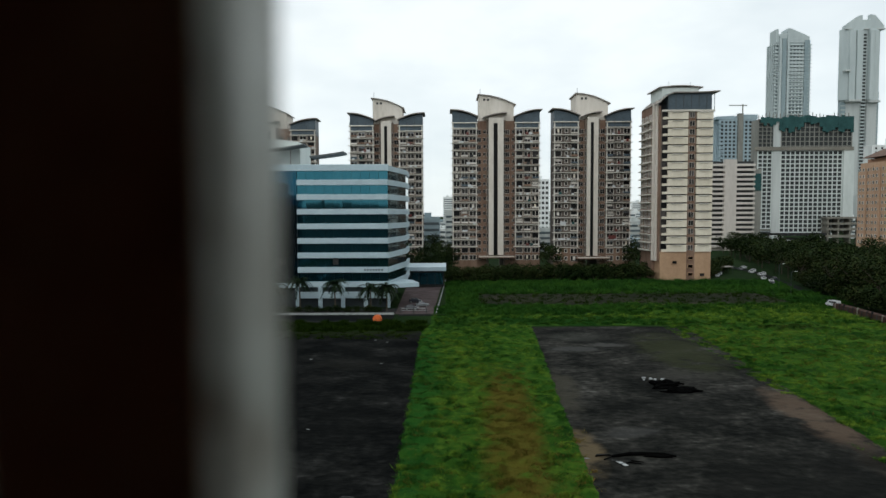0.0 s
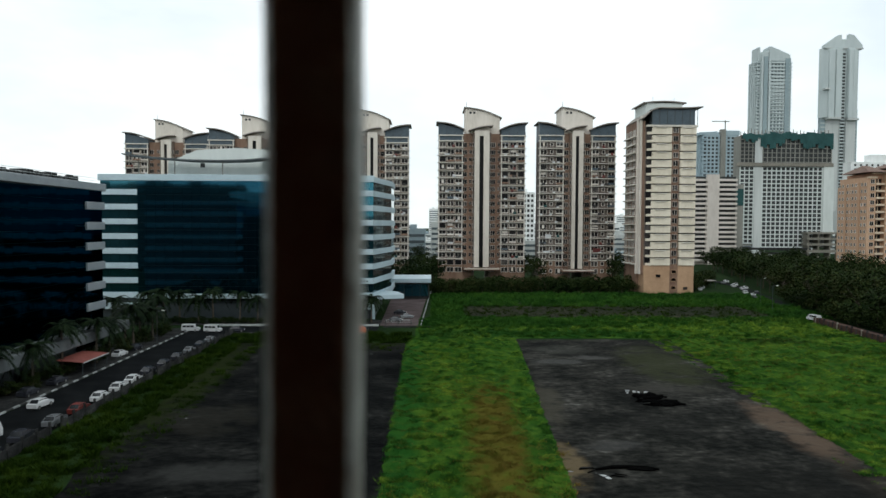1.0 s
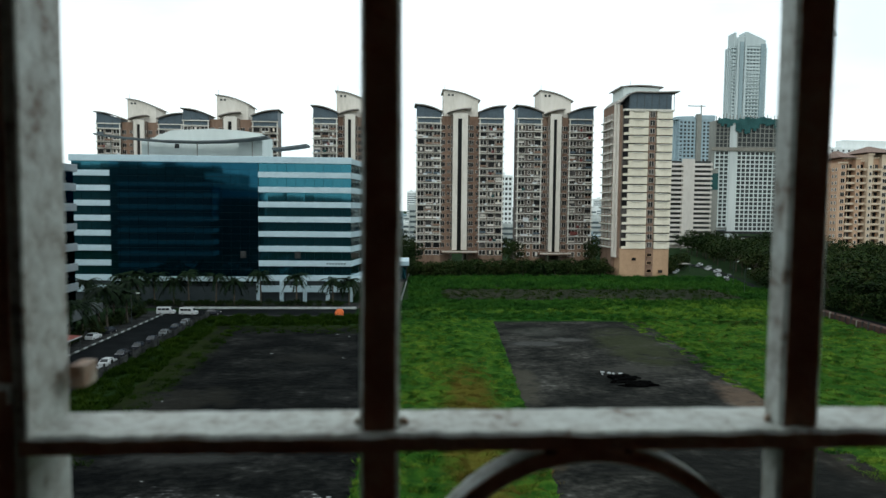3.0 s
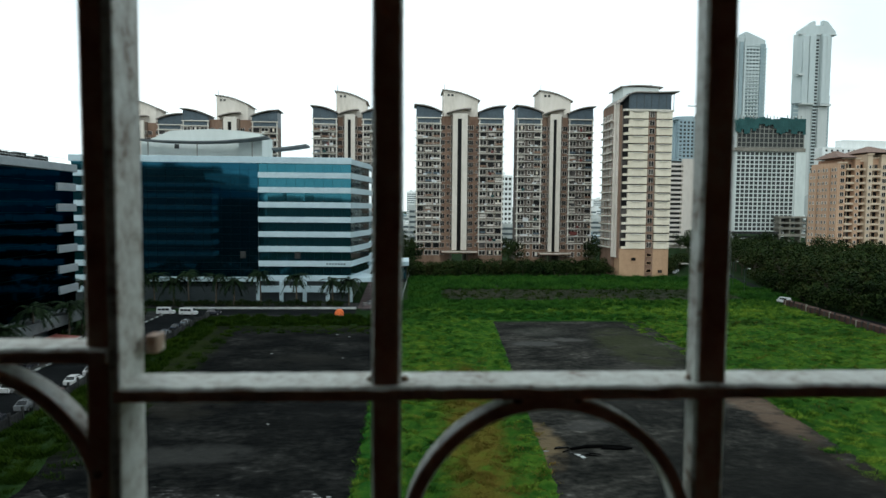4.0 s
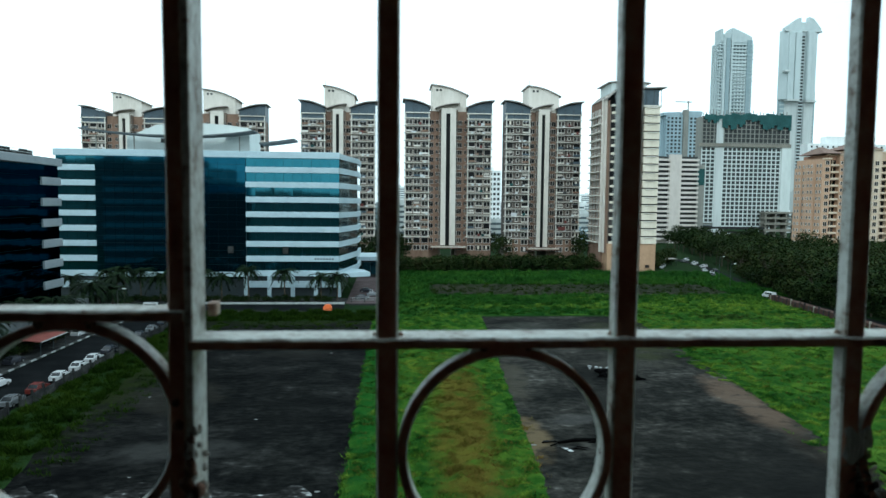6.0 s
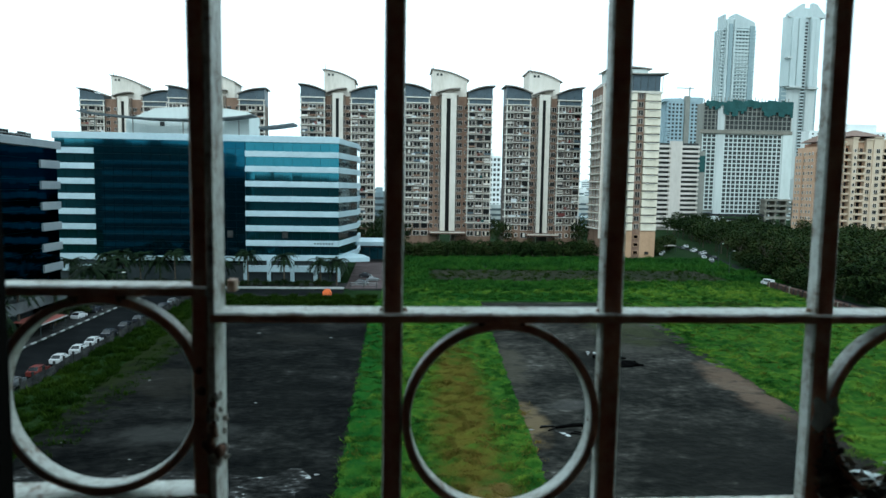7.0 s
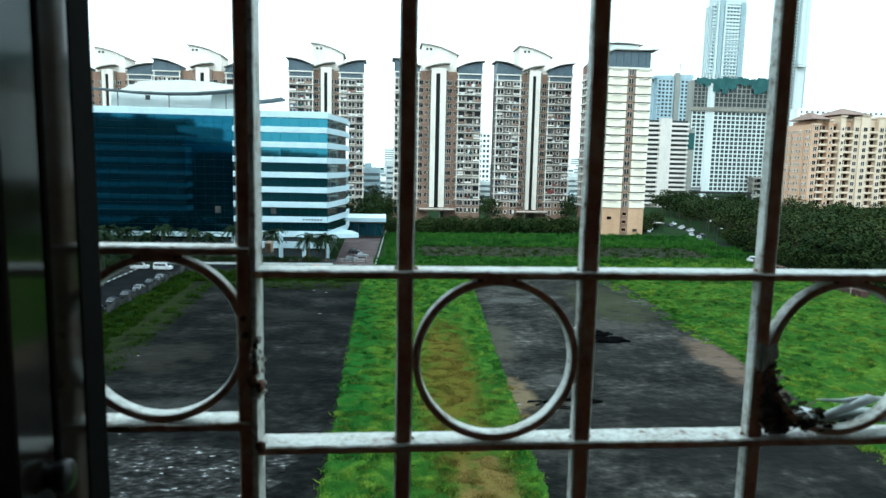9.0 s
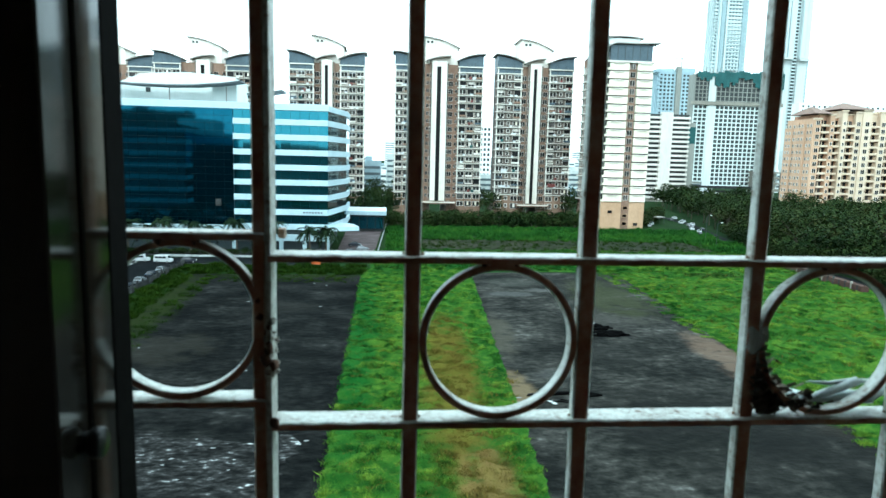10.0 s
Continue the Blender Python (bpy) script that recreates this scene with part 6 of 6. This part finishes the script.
for i in range(22):
    u = i / 22
    x, y = 101.0 - 4.0 * u, 168 - 46 * u
    part("wall_panel", Shape().box(x - 0.9, x + 0.9, y - 1.05, y + 0.99, 0, 1.5), DARK_BRICK, lane)
    part("gate_post", Shape().bevelled(x - 0.95, x - 0.6, y - 0.2, y + 0.2, 0, 1.55 + 0.2 * (i % 3), 0.05), CONCRETE_BROWN if i % 5 == 0 else CONCRETE, lane)
copy_thing(white_van, pose(102.6, 173, 0.04, 0, 0, 100))
shed = thing("parking_shed", "low shed with pale sheet roof beside the lane", "shed", pose(112, 268, 0))
part("roof", Shape().prism([(-5, 2.6), (5, 2.9), (5, 3.05), (-5, 2.75)], -2.5, 2.5), ROOF_SLAB, shed)
for x in (-4.7, 4.7):
    for y in (-2.3, 2.3):
        part("post", Shape().tube([(x, y, 0), (x, y, 2.8)], [0.08, 0.08], 6), MULLION, shed)
kiosk = thing("tin_roof_shelter", "shelter with red tin roof beside the road", "shelter", pose(-58.2, 112, 0))
part("roof", Shape().prism([(-2.2, 2.6), (2.2, 2.3), (2.2, 2.4), (-2.2, 2.75)], -4.2, 4.2), RED_ROOF, kiosk)
part("gutter", Shape().box(2.2, 2.35, -4.2, 4.2, 2.22, 2.4), KERB_WHITE, kiosk)
for x in (-2, 2):
    for y in (-4, 0, 4):
        part("post", Shape().tube([(x, y, 0), (x, y, 2.45)], [0.06, 0.06], 6), MULLION, kiosk)
for x, y, h in ((-56.8, 139, 6.5), (103.5, 196, 7), (108, 212, 8)):
    lamp = thing("street_lamp", "thin grey street lamp at the kerb", "street lamp", pose(x, y, 0), "street lamps")
    part("pole", Shape().tube([(0, 0, 0), (0, 0, h), (0.5, 0, h + 0.3), (1.2, 0, h + 0.35)], [0.08, 0.06, 0.05, 0.04], 6), MULLION, lamp)
    part("lamp_head", Shape().bevelled(1.0, 1.7, -0.15, 0.15, h + 0.27, h + 0.42, 0.03, 0), LAMP_GLOW, lamp)
sheet = thing("orange_barrier", "bright orange plastic barrier beside the kerb", "barrier", pose(-15.4, 152.4, 0.04))
part("panel", Shape().prism([(-1.1, 0), (1.1, 0), (0.95, 0.9), (0.7, 1.3), (0.2, 1.5), (-0.5, 1.4), (-0.95, 0.9)], -0.5, 0.5), ORANGE_SHEET, sheet)
gate = thing("barrier_gate", "white boom barrier at the yard entrance", "barrier", pose(-7.5, 164.5, 0.1))
part("boom", Shape().box(-3.4, 3.4, -0.05, 0.05, 1.1, 1.22), KERB_WHITE, gate)
part("lower_rail", Shape().box(-3.4, 3.4, -0.04, 0.04, 0.6, 0.68), KERB_WHITE, gate)
for x in (-3.2, 0, 3.2):
    part("post", Shape().bevelled(x - 0.1, x + 0.1, -0.1, 0.1, 0, 1.3, 0.02), KERB_BLACK, gate)

def lump(length, wide, high, seed):
    """A crumpled heap, long and low, flat below."""
    bm = bmesh.new()
    bmesh.ops.create_icosphere(bm, subdivisions=4, radius=1)
    for v in bm.verts:
        d = 1 + 0.45 * noise.noise(v.co * 1.4 + Vector((seed, 0, 0))) + 0.22 * noise.noise(v.co * 4.2 + Vector((0, seed, 0)))
        v.co = Vector((v.co.x * d * length / 2, v.co.y * d * wide / 2, max(-0.05, v.co.z * d * high)))
    me = bpy.data.meshes.new("charred_lump")
    bm.to_mesh(me)
    bm.free()
    me.materials.append(CHARRED)
    return me


pile = thing("rubbish_pile", "dark heap of charred timber and rubbish on the black soil", "rubbish", pose(32.4, 92.4, 0.06))
piece("charred_lump", lump(4.0, 1.5, 0.75, 3), pose(-0.6, 2.0, 0, 0, 0, -14), pile)
piece("charred_lump", lump(5.2, 1.4, 0.6, 8), pose(0.6, -1.6, 0, 0, 0, 4), pile)
piece("charred_lump", lump(1.6, 0.9, 0.4, 12), pose(-2.2, 0.3, 0, 0, 0, 40), pile)
rnd = random.Random(14)
for i in range(10):
    a, ln = rnd.uniform(-0.4, 0.3), rnd.uniform(1.2, 3.6)
    x, y, z = rnd.uniform(-2.0, 2.4), rnd.uniform(-2.2, 2.4), rnd.uniform(0.1, 0.6)
    part("timber", Shape().tube([(x - ln / 2 * math.cos(a), y - ln / 2 * math.sin(a), z), (x + ln / 2 * math.cos(a), y + ln / 2 * math.sin(a), z + rnd.uniform(-0.08, 0.25))], [0.16, 0.12], 6), CHARRED, pile)
for i in range(13):
    x, y, r = -1.6 + rnd.gauss(0, 0.7), 4.6 + rnd.gauss(0, 1.1), rnd.uniform(0.1, 0.32)
    part("pale_scrap", Shape().slab([(x + r * rnd.uniform(0.5, 1.4) * math.cos(math.tau * k / 7), y + r * rnd.uniform(0.5, 1.4) * math.sin(math.tau * k / 7)) for k in range(7)], 0, rnd.uniform(0.1, 0.35)), KERB_WHITE if i % 3 else CONCRETE, pile)
scraps = thing("rubbish_pile", "pale board and dark branches lying on the soil", "rubbish", pose(17.4, 64.6, 0.06))
part("pale_board", Shape().add([(-0.2, 0.5, 0.08), (0.25, 0.6, 0.08), (0.75, -0.9, 0.16), (0.35, -1.0, 0.16), (-0.2, 0.5, 0.02), (0.25, 0.6, 0.02), (0.75, -0.9, 0.1), (0.35, -1.0, 0.1)], [(3, 2, 1, 0), (4, 5, 6, 7), (0, 1, 5, 4), (1, 2, 6, 5), (2, 3, 7, 6), (3, 0, 4, 7)]), KERB_WHITE, scraps)
part("branch", Shape().tube([(-0.2, 1.6, 0.14), (1.6, 2.1, 0.2), (3.4, 2.2, 0.18), (5.0, 1.9, 0.2), (6.3, 1.6, 0.12)], [0.12, 0.2, 0.18, 0.2, 0.1], 7), CHARRED, scraps)
piece("charred_lump", lump(3.0, 0.6, 0.3, 17), pose(4.6, 1.7, 0, 0, 0, -6), scraps)
for i in range(10):
    a, ln, x, y = rnd.uniform(-0.6, 0.6), rnd.uniform(0.4, 1.8), rnd.uniform(-2.2, 1.4), rnd.uniform(-0.6, 2.6)
    part("stick", Shape().tube([(x, y, 0.08), (x + ln * math.cos(a), y + ln * math.sin(a), 0.16)], [0.08, 0.05], 5), CHARRED if i % 3 else CONCRETE, scraps)
s = Shape()
for i in range(46):
    if i < 34:
        x, y = rnd.uniform(-32, -6), 38 + 19 * rnd.random()
    else:
        x, y = rnd.choice((rnd.uniform(-34, -6), rnd.uniform(14, 46))), rnd.uniform(45, 138)
    r = rnd.uniform(0.06, 0.2) if i >= 34 else rnd.uniform(0.05, 0.15) if i else 0.6
    n = 13
    s.slab([(x + r * rnd.uniform(0.4, 1.5) * 1.6 * math.cos(math.tau * k / n), y + r * rnd.uniform(0.5, 1.4) * math.sin(math.tau * k / n)) for k in range(n)], 0.05, 0.096 + 0.015 * rnd.random())
tagged(part("soil_debris", s, LIME), "pale lime and rubble patches strewn on the soil", "debris", "", "stuff")


# ---- grass ----
def grass(name, label, mat, regions, blades=8, seed=1):
    """Tufts of leaning blades; regions: x0, x1, y0, y1, tufts, height, and the x of the far right corner."""
    rng = np.random.default_rng(seed)
    pos, hgt = [], []
    for x0, x1, y0, y1, n, h, xr in regions:
        v = rng.random(n)
        u = rng.random(n)
        right = x1 + (xr - x1) * v
        pos.append(np.stack([x0 + (right - x0) * u, y0 + (y1 - y0) * v], 1))
        lump = np.array([noise.noise(Vector((float(a) * 0.5, float(b) * 0.7, 3.0))) for a, b in pos[-1]])
        hgt.append(h * (0.62 + 3.2 * np.clip(lump, -0.14, 0.42)) * rng.uniform(0.8, 1.2, n))
    pos, hgt = np.concatenate(pos), np.clip(np.concatenate(hgt), 0.07, None)
    n = len(pos)
    base = np.repeat(pos, blades, 0) + rng.normal(0, 0.2, (n * blades, 2))
    floor_z = np.repeat(np.array([sheet_height(float(a), float(b)) for a, b in pos]), blades) - 0.03
    h = np.repeat(hgt, blades) * rng.uniform(0.6, 1.2, n * blades)
    a, wide = rng.uniform(0, 6.283, n * blades), 0.014 + h * rng.uniform(0.06, 0.13, n * blades)
    lean = rng.normal(0, 0.65, (n * blades, 2)) * h[:, None]
    v = np.zeros((n * blades, 3, 3), np.float32)
    v[:, 0, :2] = base - np.stack([np.cos(a), np.sin(a)], 1) * wide[:, None]
    v[:, 1, :2] = base + np.stack([np.cos(a), np.sin(a)], 1) * wide[:, None]
    v[:, 2, :2] = base + lean
    v[:, 2, 2] = floor_z + h
    v[:, :2, 2] = floor_z[:, None]
    me = bpy.data.meshes.new(name)
    m = n * blades
    me.vertices.add(m * 3)
    me.loops.add(m * 3)
    me.polygons.add(m)
    me.vertices.foreach_set("co", v.reshape(-1))
    me.loops.foreach_set("vertex_index", np.arange(m * 3, dtype=np.int32))
    me.polygons.foreach_set("loop_start", np.arange(0, m * 3, 3, dtype=np.int32))
    me.polygons.foreach_set("loop_total", np.full(m, 3, dtype=np.int32))
    me.materials.append(mat)
    me.update()
    me.validate()
    return tagged(new(name, me), label, "grass", "", "stuff")


grass("field_grass", "bright green uneven tussocky grass", GRASS, [(-4.6, 6.0, 35, 146, 30000, 0.17, 7.5), (10, 12.0, 36, 146, 9000, 0.17, 19.2), (5, 10.6, 35, 46, 1500, 0.16, 10.6), (5, 10.6, 46, 100, 3400, 0.15, 10.6), (5, 10.6, 100, 146, 4600, 0.16, 10.6), (47.6, 100, 58, 147, 48000, 0.2, 99), (43.6, 48, 36, 70, 2600, 0.18, 48), (46.8, 50, 68, 110, 2400, 0.18, 50), (50.4, 54, 108, 147, 2400, 0.18, 54), (-2, 101, 146, 162, 11000, 0.4, 101), (48, 101, 162, 178, 5000, 0.45, 101), (48, 60, 36, 60, 3500, 0.2, 60)], seed=1)
grass("back_grass", "dull green grass before the towers", DARK_GRASS, [(8, 98, 176, 204, 4200, 0.4, 108)], seed=2)
grass("mid_grass", "blue-green grass round the earth strip", MID_GRASS, [(-2, 50, 160, 177, 11000, 0.5, 52), (50, 102, 168, 178, 3500, 0.5, 104), (1, 10, 174, 236, 4500, 0.6, 10), (2, 110, 202, 240, 21000, 0.65, 120), (96, 110, 176, 204, 3000, 0.6, 114)], seed=12)
grass("dry_grass", "olive and brown trampled grass", DRY_GRASS, [(3.6, 11.8, 40, 108, 4000, 0.15, 13), (5.2, 10.8, 44, 100, 4500, 0.14, 11.6), (-4, 5, 40, 130, 1500, 0.16, 5), (50, 96, 60, 147, 5000, 0.18, 98), (12, 14.6, 58, 74, 250, 0.16, 16)], seed=3)
grass("verge_grass", "dark green grass along the road", DARK_GRASS, [(-44, -32, 34, 78, 6500, 0.42, -36.2), (-44, -36.2, 78, 150, 8000, 0.42, -39.4), (-40, -4, 139, 150.5, 5500, 0.5, -4), (-36, -30, 60, 138, 1500, 0.3, -34), (-36, -6, 130, 140, 900, 0.3, -6)], seed=4)
for i in range(30):
    copy_thing(bush_kinds[i % 3], pose(-88 + i * 2.45, 165.4 + 0.4 * math.sin(i * 2.3), 0.1, 0, 0, 37 * i) @ Matrix.Diagonal((0.5, 0.35, 0.32, 1)))
for i in range(34):
    copy_thing(bush_kinds[i % 3], pose(-60.5 + 1.5 * math.sin(i * 1.7), 66 + i * 2.7, 0.1, 0, 0, 53 * i) @ Matrix.Diagonal((0.55, 0.45, 0.42, 1)))
